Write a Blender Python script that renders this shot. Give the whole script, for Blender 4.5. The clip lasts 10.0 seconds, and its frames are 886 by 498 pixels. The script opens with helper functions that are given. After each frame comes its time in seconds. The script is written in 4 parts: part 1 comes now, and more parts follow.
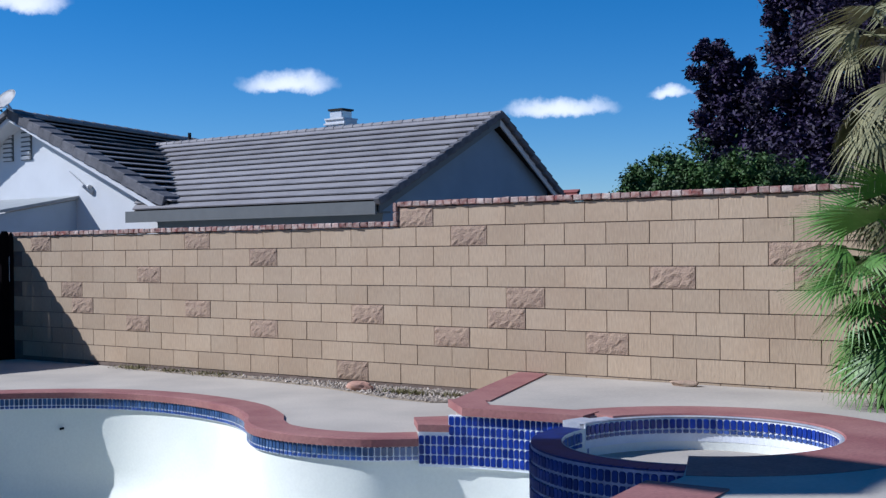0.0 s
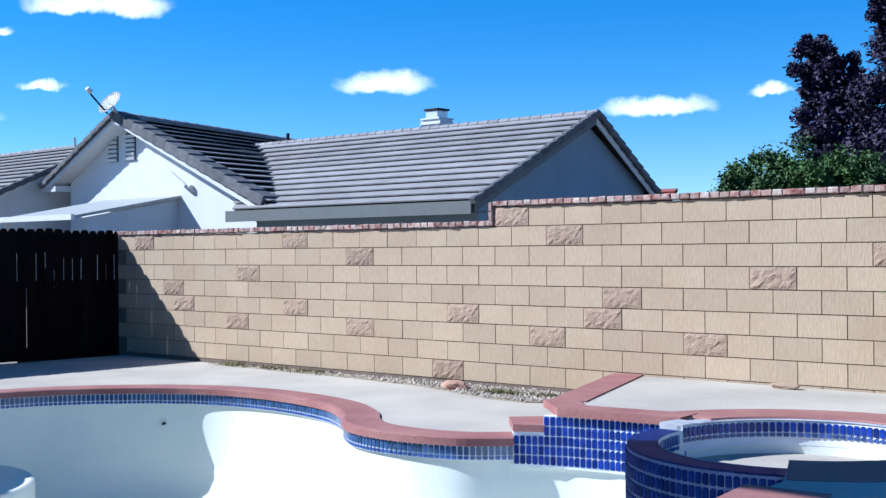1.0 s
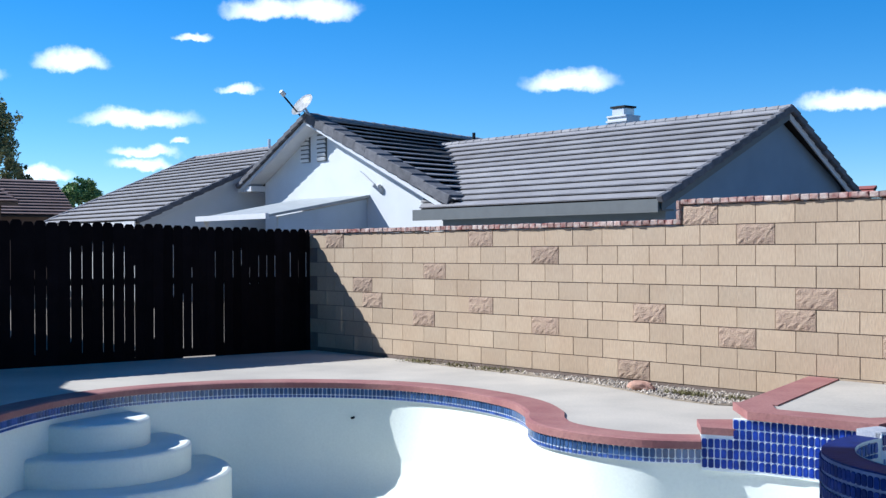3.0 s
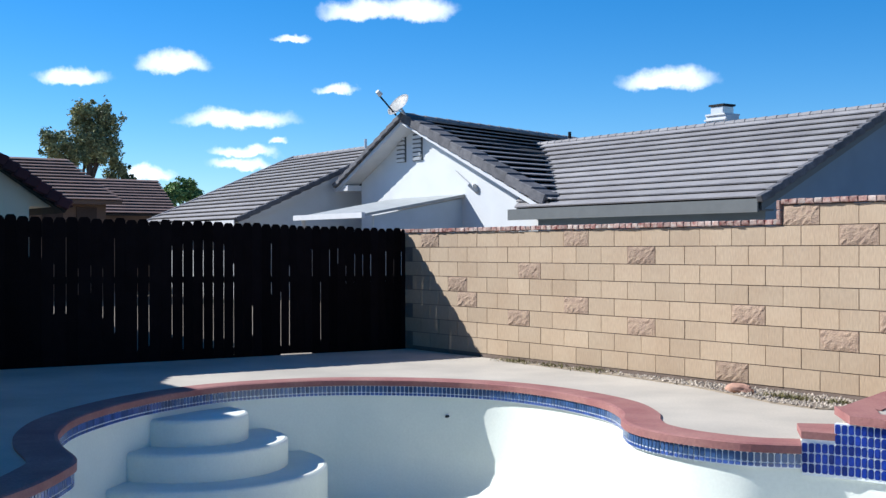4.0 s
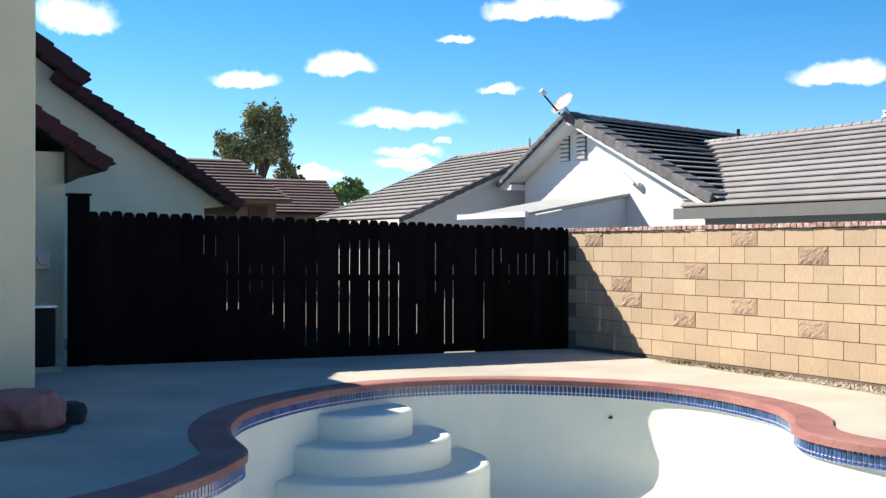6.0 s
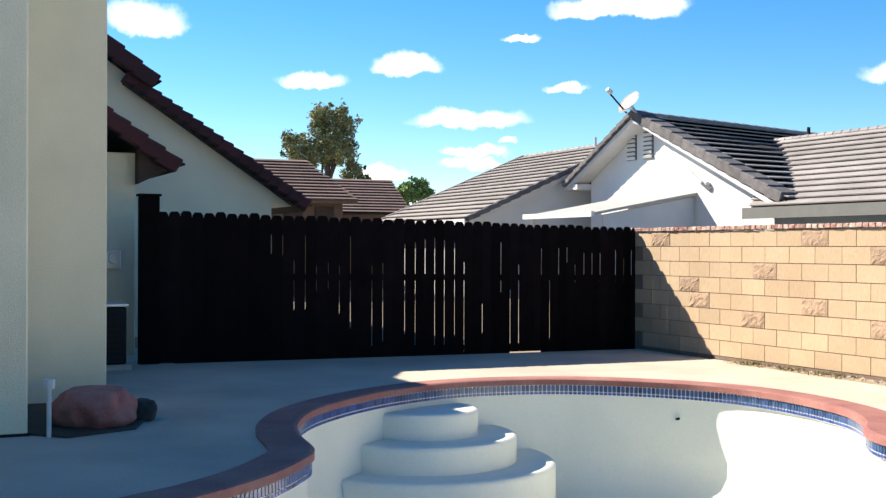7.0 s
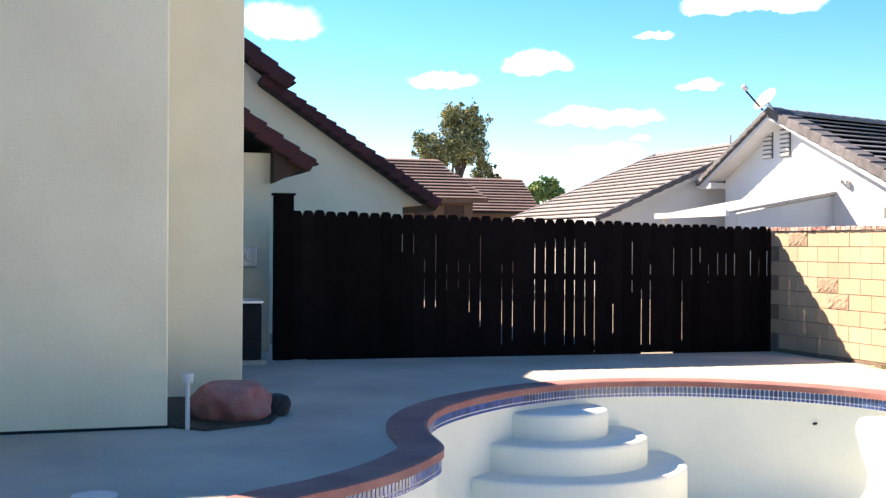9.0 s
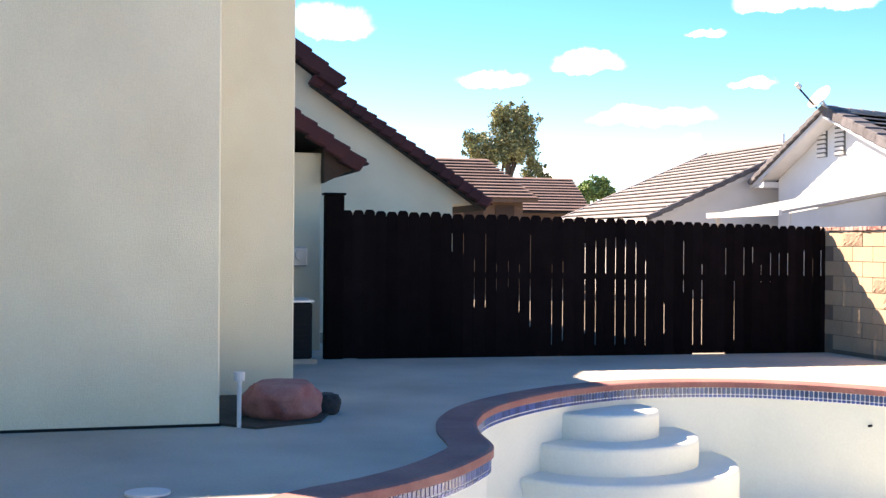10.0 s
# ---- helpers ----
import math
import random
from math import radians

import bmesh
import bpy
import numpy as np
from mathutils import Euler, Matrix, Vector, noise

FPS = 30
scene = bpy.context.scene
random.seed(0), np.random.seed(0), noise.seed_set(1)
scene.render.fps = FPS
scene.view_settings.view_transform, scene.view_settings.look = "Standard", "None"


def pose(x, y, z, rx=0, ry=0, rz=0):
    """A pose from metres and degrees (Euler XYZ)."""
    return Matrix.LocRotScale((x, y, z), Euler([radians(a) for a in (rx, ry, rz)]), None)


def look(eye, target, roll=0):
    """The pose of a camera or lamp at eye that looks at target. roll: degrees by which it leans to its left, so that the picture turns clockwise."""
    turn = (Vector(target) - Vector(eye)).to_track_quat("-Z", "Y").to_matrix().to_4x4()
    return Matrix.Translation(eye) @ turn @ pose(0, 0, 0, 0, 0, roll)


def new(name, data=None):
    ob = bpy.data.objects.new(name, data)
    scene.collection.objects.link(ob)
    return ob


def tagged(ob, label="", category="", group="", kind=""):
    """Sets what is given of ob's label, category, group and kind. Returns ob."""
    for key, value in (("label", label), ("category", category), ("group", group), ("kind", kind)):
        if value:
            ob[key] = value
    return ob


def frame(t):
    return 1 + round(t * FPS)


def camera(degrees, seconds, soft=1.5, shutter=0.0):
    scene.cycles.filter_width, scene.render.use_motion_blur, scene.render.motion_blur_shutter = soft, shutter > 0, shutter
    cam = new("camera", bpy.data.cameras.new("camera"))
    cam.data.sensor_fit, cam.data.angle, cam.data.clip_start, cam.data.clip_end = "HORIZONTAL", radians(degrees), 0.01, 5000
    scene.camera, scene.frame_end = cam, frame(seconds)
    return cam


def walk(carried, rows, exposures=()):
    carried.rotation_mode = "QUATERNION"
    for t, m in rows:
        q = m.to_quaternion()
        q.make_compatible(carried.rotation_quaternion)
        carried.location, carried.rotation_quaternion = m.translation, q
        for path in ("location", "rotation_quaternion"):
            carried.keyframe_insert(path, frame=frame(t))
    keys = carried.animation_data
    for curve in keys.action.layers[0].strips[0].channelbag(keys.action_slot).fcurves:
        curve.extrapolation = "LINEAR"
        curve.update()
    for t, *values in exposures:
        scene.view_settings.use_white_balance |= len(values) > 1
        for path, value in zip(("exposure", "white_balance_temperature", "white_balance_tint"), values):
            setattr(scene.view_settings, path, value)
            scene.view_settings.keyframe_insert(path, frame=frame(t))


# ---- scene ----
cam = camera(40.0, 10.0, soft=1.4)
EYE = (8.0, -9.83, 1.44)
# seconds, yaw, pitch, roll
PAN = [
    (0.0, 37.089, 0.017, -0.633),
    (0.5, 39.387, 0.025, -0.541),
    (1.0, 41.578, 0.036, -0.497),
    (1.5, 43.598, 0.034, -0.437),
    (2.0, 45.633, 0.039, -0.390),
    (2.5, 47.952, 0.037, -0.387),
    (4.0, 54.744, 0.025, -0.091),
    (4.5, 56.900, 0.018, -0.022),
    (5.0, 58.916, 0.007, 0.012),
    (5.5, 60.745, -0.006, 0.092),
    (7.0, 65.500, -0.039, 0.159),
    (7.5, 67.007, -0.056, 0.201),
    (8.0, 68.562, -0.084, 0.292),
    (8.5, 70.222, -0.098, 0.340),
    (9.0, 71.613, -0.111, 0.378),
    (9.5, 72.860, -0.128, 0.372),
    (10.0, 73.960, -0.147, 0.415),
]
walk(cam, [(t, pose(*EYE, 90 + p, 0, y) @ pose(0, 0, 0, 0, 0, r)) for t, y, p, r in PAN],
     exposures=[(0.0, 0.22, 5700, 13), (0.1, 0.5, 5700, 13), (0.3, 0.88, 5700, 13), (0.7, 0.88, 5500, 9), (2.0, 0.8, 5600, 8), (4.0, 0.79, 6200, 9), (5.5, 1.1, 7100, 9), (7.5, 1.5, 8300, 13), (8.5, 1.8, 8700, 17), (10.0, 2.2, 9300, 24)])

# ---- world and sun ----
TO_SUN = Vector((-1.1, -0.78, 1.0)).normalized()
world = bpy.data.worlds.new("sky_world")
scene.world = world
world.use_nodes = True
wn, wl = world.node_tree.nodes, world.node_tree.links
wn.clear()


def wnode(kind, **values):
    n = wn.new(kind)
    for k, val in values.items():
        if k == "operation":
            n.operation = val
        elif k == "blend_type":
            n.blend_type = val
        elif k == "interpolation_type":
            n.interpolation_type = val
    return n


def wmath(op, a, b=None):
    n = wnode("ShaderNodeMath", operation=op)
    for i, q in enumerate((a, b)):
        if q is None:
            continue
        if isinstance(q, (int, float)):
            n.inputs[i].default_value = q
        else:
            wl.new(q, n.inputs[i])
    return n.outputs[0]


sky = wn.new("ShaderNodeTexSky")
sky.sky_type = "NISHITA"
sky.sun_disc = False
sky.sun_elevation = math.asin(TO_SUN.z)
sky.sun_rotation = math.atan2(TO_SUN.x, TO_SUN.y) % (2 * math.pi)
sky.altitude, sky.air_density, sky.dust_density, sky.ozone_density = 2000, 1.0, 0.35, 5.0
coord = wn.new("ShaderNodeTexCoord")
puff = wn.new("ShaderNodeTexNoise")
puff.inputs["Scale"].default_value, puff.inputs["Detail"].default_value = 38, 6
puff.inputs["Roughness"].default_value = 0.6
wl.new(coord.outputs["Generated"], puff.inputs["Vector"])
puff_xyz = wn.new("ShaderNodeSeparateColor")
wl.new(puff.outputs["Color"], puff_xyz.inputs[0])
way = wn.new("ShaderNodeSeparateXYZ")
wl.new(coord.outputs["Generated"], way.inputs[0])
azimuth = wmath("MULTIPLY", wmath("ARCTAN2", wmath("MULTIPLY", way.outputs[0], -1.0), way.outputs[1]), 57.2958)
height = wmath("MULTIPLY", wmath("ARCSINE", way.outputs[2]), 57.2958)
azimuth = wmath("ADD", azimuth, wmath("MULTIPLY", wmath("SUBTRACT", puff_xyz.outputs[0], 0.5), 1.5))
height = wmath("ADD", height, wmath("MULTIPLY", wmath("SUBTRACT", puff_xyz.outputs[1], 0.5), 1.25))
# fair-weather clouds: azimuth, elevation, half width, half height in degrees
CLOUDS = [(58.4, 10.92, 1.78, 0.58), (56.0, 11.07, 1.53, 0.66), (44.2, 7.72, 1.87, 0.58), (31.5, 6.42, 2.12, 0.47), (64.3, 5.92, 2.21, 0.47),
          (64.0, 4.47, 1.36, 0.31), (67.2, 8.42, 1.36, 0.58), (61.8, 9.67, 0.77, 0.23), (59.8, 7.37, 0.77, 0.27), (71.6, 7.62, 1.36, 0.47),
          (79.3, 10.12, 1.53, 0.86), (68.4, 3.42, 1.02, 0.39), (26.4, 7.02, 0.77, 0.35), (64.1, 3.87, 1.27, 0.33), (62.4, 4.92, 0.42, 0.2)]
cloud = None
for a0, e0, wide, high in CLOUDS:
    da = wmath("DIVIDE", wmath("SUBTRACT", azimuth, a0), wide)
    de = wmath("DIVIDE", wmath("SUBTRACT", height, e0), high)
    de = wmath("MAXIMUM", de, wmath("MULTIPLY", de, -1.9))
    r2 = wmath("ADD", wmath("MULTIPLY", da, da), wmath("MULTIPLY", de, de))
    cloud = r2 if cloud is None else wmath("MINIMUM", cloud, r2)
fade = wn.new("ShaderNodeMapRange")
fade.interpolation_type = "SMOOTHSTEP"
fade.inputs["From Min"].default_value, fade.inputs["From Max"].default_value = 2.0, -0.35
wl.new(cloud, fade.inputs["Value"])
mix = wn.new("ShaderNodeMix")
mix.data_type = "RGBA"
tone = wn.new("ShaderNodeHueSaturation")
tone.inputs["Saturation"].default_value = 1.32
wl.new(sky.outputs[0], tone.inputs["Color"])
wl.new(fade.outputs[0], mix.inputs["Factor"])
wl.new(tone.outputs[0], mix.inputs["A"])
mix.inputs["B"].default_value = (10.0, 10.3, 10.8, 1)
back = wn.new("ShaderNodeBackground")
back.inputs["Strength"].default_value = 0.085
wl.new(mix.outputs["Result"], back.inputs["Color"])
wout = wn.new("ShaderNodeOutputWorld")
wl.new(back.outputs[0], wout.inputs[0])

sun = new("sun", bpy.data.lights.new("sun", "SUN"))
sun.data.energy, sun.data.angle, sun.data.color = 4.6, radians(0.53), (1.0, 0.965, 0.92)
sun.matrix_world = look((0, 0, 20), Vector((0, 0, 20)) - TO_SUN)


# ---- materials ----
def material(name, base, rough=0.8, vary=0.25, scale=6.0, fine=90.0, bump=0.3, metal=0.0, second=None, per_piece=0.0, stain=0.0, island=0.0, depth=0.01, streak=0.0, gloss=0.5):
    """A surface with wear at two scales; base is its colour, second a colour that mottles it, per_piece shifts each object."""
    m = bpy.data.materials.new(name)
    m.use_nodes = True
    n, l = m.node_tree.nodes, m.node_tree.links
    b = n["Principled BSDF"]
    b.inputs["Roughness"].default_value, b.inputs["Metallic"].default_value = rough, metal
    b.inputs["Specular IOR Level"].default_value = gloss
    geo = n.new("ShaderNodeNewGeometry")
    big = n.new("ShaderNodeTexNoise")
    big.inputs["Scale"].default_value, big.inputs["Detail"].default_value = scale, 5
    small = n.new("ShaderNodeTexNoise")
    small.inputs["Scale"].default_value, small.inputs["Detail"].default_value = fine, 4
    for t in (big, small):
        l.new(geo.outputs["Position"], t.inputs["Vector"])
    if streak:
        squash = n.new("ShaderNodeVectorMath")
        squash.operation = "MULTIPLY"
        squash.inputs[1].default_value = (1.0, 1.0, streak)
        l.new(geo.outputs["Position"], squash.inputs[0])
        l.new(squash.outputs[0], small.inputs["Vector"])
    ramp = n.new("ShaderNodeMapRange")
    ramp.inputs["From Min"].default_value, ramp.inputs["From Max"].default_value = 0.32, 0.68
    l.new(big.outputs["Fac"], ramp.inputs["Value"])
    mx = n.new("ShaderNodeMix")
    mx.data_type = "RGBA"
    other = second if second else tuple(c * (1 - vary) for c in base)
    mx.inputs["A"].default_value, mx.inputs["B"].default_value = (*base, 1), (*other, 1)
    l.new(ramp.outputs[0], mx.inputs["Factor"])
    grain = n.new("ShaderNodeMapRange")
    grain.inputs["From Min"].default_value, grain.inputs["From Max"].default_value = 0.25, 0.75
    grain.inputs["To Min"].default_value, grain.inputs["To Max"].default_value = 1 - vary * 0.6, 1 + vary * 0.4
    l.new(small.outputs["Fac"], grain.inputs["Value"])
    hsv = n.new("ShaderNodeHueSaturation")
    l.new(mx.outputs["Result"], hsv.inputs["Color"])
    value = grain.outputs[0]
    if per_piece or island:
        rnd = n.new("ShaderNodeMapRange")
        amount = per_piece or island
        rnd.inputs["To Min"].default_value, rnd.inputs["To Max"].default_value = 1 - amount, 1 + amount
        if per_piece:
            info = n.new("ShaderNodeObjectInfo")
            l.new(info.outputs["Random"], rnd.inputs["Value"])
        else:
            l.new(geo.outputs["Random Per Island"], rnd.inputs["Value"])
        mul = n.new("ShaderNodeMath")
        mul.operation = "MULTIPLY"
        l.new(rnd.outputs[0], mul.inputs[0])
        l.new(value, mul.inputs[1])
        value = mul.outputs[0]
    l.new(value, hsv.inputs["Value"])
    l.new(hsv.outputs[0], b.inputs["Base Color"])
    if bump:
        bp = n.new("ShaderNodeBump")
        bp.inputs["Strength"].default_value, bp.inputs["Distance"].default_value = bump, depth
        l.new(small.outputs["Fac"], bp.inputs["Height"])
        l.new(bp.outputs[0], b.inputs["Normal"])
    return m


M_BLOCK = material("tan_block", (0.445, 0.345, 0.24), 0.9, 0.2, 1.6, 55, 0.4, second=(0.41, 0.305, 0.205), per_piece=0.08, streak=0.25)
M_SPLIT = material("split_block", (0.39, 0.285, 0.2), 0.95, 0.3, 14, 70, 0.7, second=(0.32, 0.225, 0.165), per_piece=0.1, depth=0.014)
M_MORTAR = material("mortar", (0.2, 0.15, 0.12), 0.95, 0.2, 8, 120, 0.3)
M_CAP_PALE = material("limewashed_brick", (0.5, 0.43, 0.38), 0.9, 0.4, 13.0, 90, 0.4, second=(0.3, 0.15, 0.12), per_piece=0.2)
M_CAP = material("cap_brick", (0.2, 0.06, 0.05), 0.9, 0.4, 15.0, 90, 0.4, second=(0.46, 0.36, 0.31), per_piece=0.25)
M_DECK = material("deck_concrete", (0.5, 0.455, 0.385), 0.88, 0.16, 0.85, 45, 0.25, second=(0.36, 0.33, 0.285))
M_COPING = material("salmon_coping", (0.25, 0.092, 0.088), 0.8, 0.35, 2.2, 40, 0.35, second=(0.34, 0.16, 0.14))
M_PLASTER = material("pool_plaster", (0.8, 0.82, 0.74), 0.7, 0.07, 1.1, 40, 0.1, second=(0.7, 0.74, 0.68))
M_RIM = material("pale_rim", (0.5, 0.5, 0.5), 0.5, 0.35, 6, 60, 0.2, second=(0.3, 0.34, 0.42))
M_GROUT = material("grout", (0.8, 0.84, 0.88), 0.8, 0.1, 9, 90, 0.1)
M_TILE = material("cobalt_tile", (0.016, 0.045, 0.29), 0.16, 0.35, 9, 60, 0.05, second=(0.01, 0.026, 0.18), per_piece=0.35, gloss=0.25)
M_TILE_OLD = material("limed_blue_tile", (0.055, 0.115, 0.26), 0.25, 0.35, 9, 60, 0.05, second=(0.03, 0.065, 0.16), per_piece=0.3)
M_TILE_DAM = material("navy_dam_tile", (0.01, 0.03, 0.17), 0.5, 0.3, 9, 60, 0.05, island=0.3, gloss=0.03)
M_TILE_SMALL = material("small_blue_tile", (0.05, 0.1, 0.32), 0.2, 0.3, 9, 60, 0.05, island=0.35)
M_FENCE = material("dark_stained_wood", (0.0085, 0.0062, 0.007), 0.95, 0.3, 4, 80, 0.4, per_piece=0.3, gloss=0.06)
M_SOIL = material("soil", (0.36, 0.3, 0.225), 0.95, 0.35, 7, 80, 0.6)
M_BED = material("dark_bed_soil", (0.07, 0.055, 0.045), 0.95, 0.35, 7, 80, 0.6)
M_GROUND = material("dry_ground", (0.3, 0.25, 0.19), 0.95, 0.2, 0.4, 20, 0.4)
M_GRAVEL = material("pale_gravel", (0.47, 0.405, 0.33), 0.9, 0.3, 20, 90, 0.3, island=0.4)
M_DARKSTONE = material("dark_stone", (0.05, 0.045, 0.045), 0.9, 0.3, 8, 60, 0.6)
M_PINKSTONE = material("pink_tan_stone", (0.44, 0.26, 0.19), 0.9, 0.3, 9, 60, 0.6, second=(0.36, 0.2, 0.15))
M_ROCK = material("red_rock", (0.33, 0.105, 0.1), 0.9, 0.3, 5, 60, 0.6, second=(0.42, 0.19, 0.17))
M_STUCCO = material("cream_stucco", (0.84, 0.75, 0.565), 0.92, 0.14, 1.1, 110, 0.6, second=(0.75, 0.66, 0.49))
M_WHITE = material("white_stucco", (0.62, 0.64, 0.65), 0.9, 0.07, 1.2, 90, 0.3)
M_TRIM = material("white_trim", (0.6, 0.61, 0.62), 0.55, 0.08, 4, 60, 0.1)
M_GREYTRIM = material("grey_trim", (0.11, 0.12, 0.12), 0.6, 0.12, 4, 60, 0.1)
# blue-dark base holds the shade on the gable end facing away from the sun
M_SHADEDWALL = material("shaded_blue_wall", (0.2, 0.27, 0.34), 0.85, 0.12, 1.5, 60, 0.2)
M_BLUEWALL = material("pale_blue_grey_wall", (0.46, 0.54, 0.62), 0.85, 0.1, 1.5, 60, 0.2)
M_ROOF = material("grey_roof_tile", (0.29, 0.28, 0.28), 0.85, 0.28, 1.6, 25, 0.4, second=(0.215, 0.205, 0.21), per_piece=0.12)
# grey rake tiles, darkened in the base colour to carry their shaded edge
M_RAKE_SHADED = material("shaded_edge_tile", (0.075, 0.075, 0.085), 0.85, 0.35, 5, 25, 0.4, second=(0.13, 0.13, 0.14), per_piece=0.2)
M_FELT = material("roofing_felt", (0.03, 0.028, 0.028), 0.95, 0.2, 3, 40, 0.2)
M_DARKWOOD = material("dark_eave_wood", (0.06, 0.035, 0.025), 0.85, 0.3, 4, 60, 0.2)
M_PALEPANEL = material("pale_grey_panel", (0.36, 0.38, 0.38), 0.7, 0.15, 3, 50, 0.1)
M_NAVY = material("navy_grout", (0.16, 0.22, 0.42), 0.6, 0.3, 9, 60, 0.1)
M_RED_ROOF = material("maroon_roof_tile", (0.07, 0.016, 0.02), 0.85, 0.3, 2.5, 30, 0.4, per_piece=0.2)
M_RED_FAR = material("red_clay_roof_tile", (0.34, 0.1, 0.08), 0.85, 0.25, 2, 25, 0.4, per_piece=0.12)
M_BROWN_ROOF = material("brown_roof_tile", (0.22, 0.14, 0.12), 0.85, 0.25, 2, 25, 0.4, per_piece=0.12)
M_BROWN_WOOD = material("brown_siding", (0.15, 0.09, 0.06), 0.8, 0.2, 3, 50, 0.2)
M_METAL = material("pale_metal", (0.6, 0.6, 0.6), 0.4, 0.1, 5, 50, 0.05, metal=0.6)
M_DISH = material("grey_painted_dish", (0.62, 0.62, 0.6), 0.5, 0.08, 5, 50, 0.05)
M_DARK = material("dark_metal", (0.012, 0.012, 0.014), 0.7, 0.2, 5, 50, 0.05, gloss=0.2)
M_BARK = material("bark", (0.11, 0.08, 0.06), 0.95, 0.35, 8, 60, 0.8)
M_PLUM = material("purple_leaves", (0.012, 0.008, 0.034), 0.7, 0.3, 3, 30, 0.0, second=(0.03, 0.014, 0.06), island=0.5)
M_GREEN = material("shrub_leaves", (0.05, 0.115, 0.018), 0.7, 0.3, 2, 30, 0.0, second=(0.02, 0.05, 0.012), island=0.5)
M_OLIVE = material("olive_leaves", (0.34, 0.34, 0.16), 0.7, 0.3, 1, 20, 0.0, second=(0.15, 0.18, 0.075), island=0.5)
M_FRESH = material("fresh_leaves", (0.26, 0.38, 0.12), 0.6, 0.3, 2, 20, 0.0, second=(0.15, 0.24, 0.07), island=0.5)
M_PALM = material("palm_green", (0.06, 0.17, 0.025), 0.45, 0.3, 4, 60, 0.05, second=(0.12, 0.22, 0.05), per_piece=0.2)
M_PALM_DRY = material("palm_dry", (0.24, 0.22, 0.11), 0.7, 0.3, 4, 60, 0.05, second=(0.14, 0.15, 0.06), per_piece=0.2)
M_WEED = material("weeds", (0.2, 0.18, 0.07), 0.8, 0.3, 8, 60, 0.0, island=0.4)


# ---- mesh helpers ----
def finish(ob, smooth=False):
    if smooth:
        for p in ob.data.polygons:
            p.use_smooth = True
    return ob


def link(name, bm, mat, parent=None, label="", smooth=False, recalc=True):
    if recalc:
        bmesh.ops.recalc_face_normals(bm, faces=bm.faces[:])
    me = bpy.data.meshes.new(name)
    bm.to_mesh(me)
    bm.free()
    me.materials.append(mat)
    ob = new(name, me)
    if parent:
        ob.parent = parent
    if label:
        tagged(ob, label)
    return finish(ob, smooth)


def part(name, bm, mat, parent, label="", smooth=False):
    return link(name, bm, mat, parent, label, smooth)


def thing(name, label, category, group="", at=(0, 0, 0)):
    ob = new(name)
    ob.location = at
    return tagged(ob, label, category, group)


def box(x0, x1, y0, y1, z0, z1, bevel=0.0, bm=None):
    own = bm or bmesh.new()
    vs = [own.verts.new((x, y, z)) for x in (x0, x1) for y in (y0, y1) for z in (z0, z1)]
    fs = [own.faces.new([vs[i] for i in q]) for q in ((0, 1, 3, 2), (4, 6, 7, 5), (0, 4, 5, 1), (2, 3, 7, 6), (0, 2, 6, 4), (1, 5, 7, 3))]
    if bevel:
        bmesh.ops.bevel(own, geom=list({e for f in fs for e in f.edges}), offset=bevel, segments=1, affect="EDGES")
    return own


def prism(poly, z0, z1):
    """A slab from a plan outline, which may be concave."""
    bm = bmesh.new()
    low = [bm.verts.new((x, y, z0)) for x, y in poly]
    top = [bm.verts.new((x, y, z1)) for x, y in poly]
    for i in range(len(poly)):
        j = (i + 1) % len(poly)
        bm.faces.new((low[i], low[j], top[j], top[i]))
    bmesh.ops.triangle_fill(bm, use_beauty=True, edges=[bm.edges.get((top[i - 1], top[i])) for i in range(len(poly))])
    bmesh.ops.triangle_fill(bm, use_beauty=True, edges=[bm.edges.get((low[i - 1], low[i])) for i in range(len(poly))])
    return bm


def extrude_side(points, axis, a, b):
    """A prism whose outline lies in a vertical plane: points are (y, z) for axis x, (x, z) for axis y."""
    bm = bmesh.new()
    put = (lambda s, p: (s, p[0], p[1])) if axis == "x" else (lambda s, p: (p[0], s, p[1]))
    one = [bm.verts.new(put(a, p)) for p in points]
    two = [bm.verts.new(put(b, p)) for p in points]
    bm.faces.new(one)
    bm.faces.new(two[::-1])
    for i in range(len(points)):
        j = (i + 1) % len(points)
        bm.faces.new((one[i], two[i], two[j], one[j]))
    return bm


def tube(p, q, r0, r1=None, sides=8, bm=None):
    own = bm or bmesh.new()
    p, q = Vector(p), Vector(q)
    m = Matrix.Translation((p + q) / 2) @ (q - p).to_track_quat("Z", "Y").to_matrix().to_4x4()
    bmesh.ops.create_cone(own, cap_ends=True, segments=sides, radius1=r0, radius2=r0 if r1 is None else r1, depth=(q - p).length, matrix=m)
    return own


def board(p, q, wide, thick, lift=(0, 0, 1)):
    """A straight board from p to q, wide along lift, thick across."""
    p, q, up = Vector(p), Vector(q), Vector(lift).normalized()
    side = (q - p).cross(up).normalized() * thick / 2
    up = up * wide / 2
    bm = bmesh.new()
    vs = [bm.verts.new(e + a * side + b * up) for e in (p, q) for a, b in ((-1, -1), (1, -1), (1, 1), (-1, 1))]
    for f in ((0, 1, 2, 3), (7, 6, 5, 4), (0, 4, 5, 1), (1, 5, 6, 2), (2, 6, 7, 3), (3, 7, 4, 0)):
        bm.faces.new([vs[i] for i in f])
    return bm


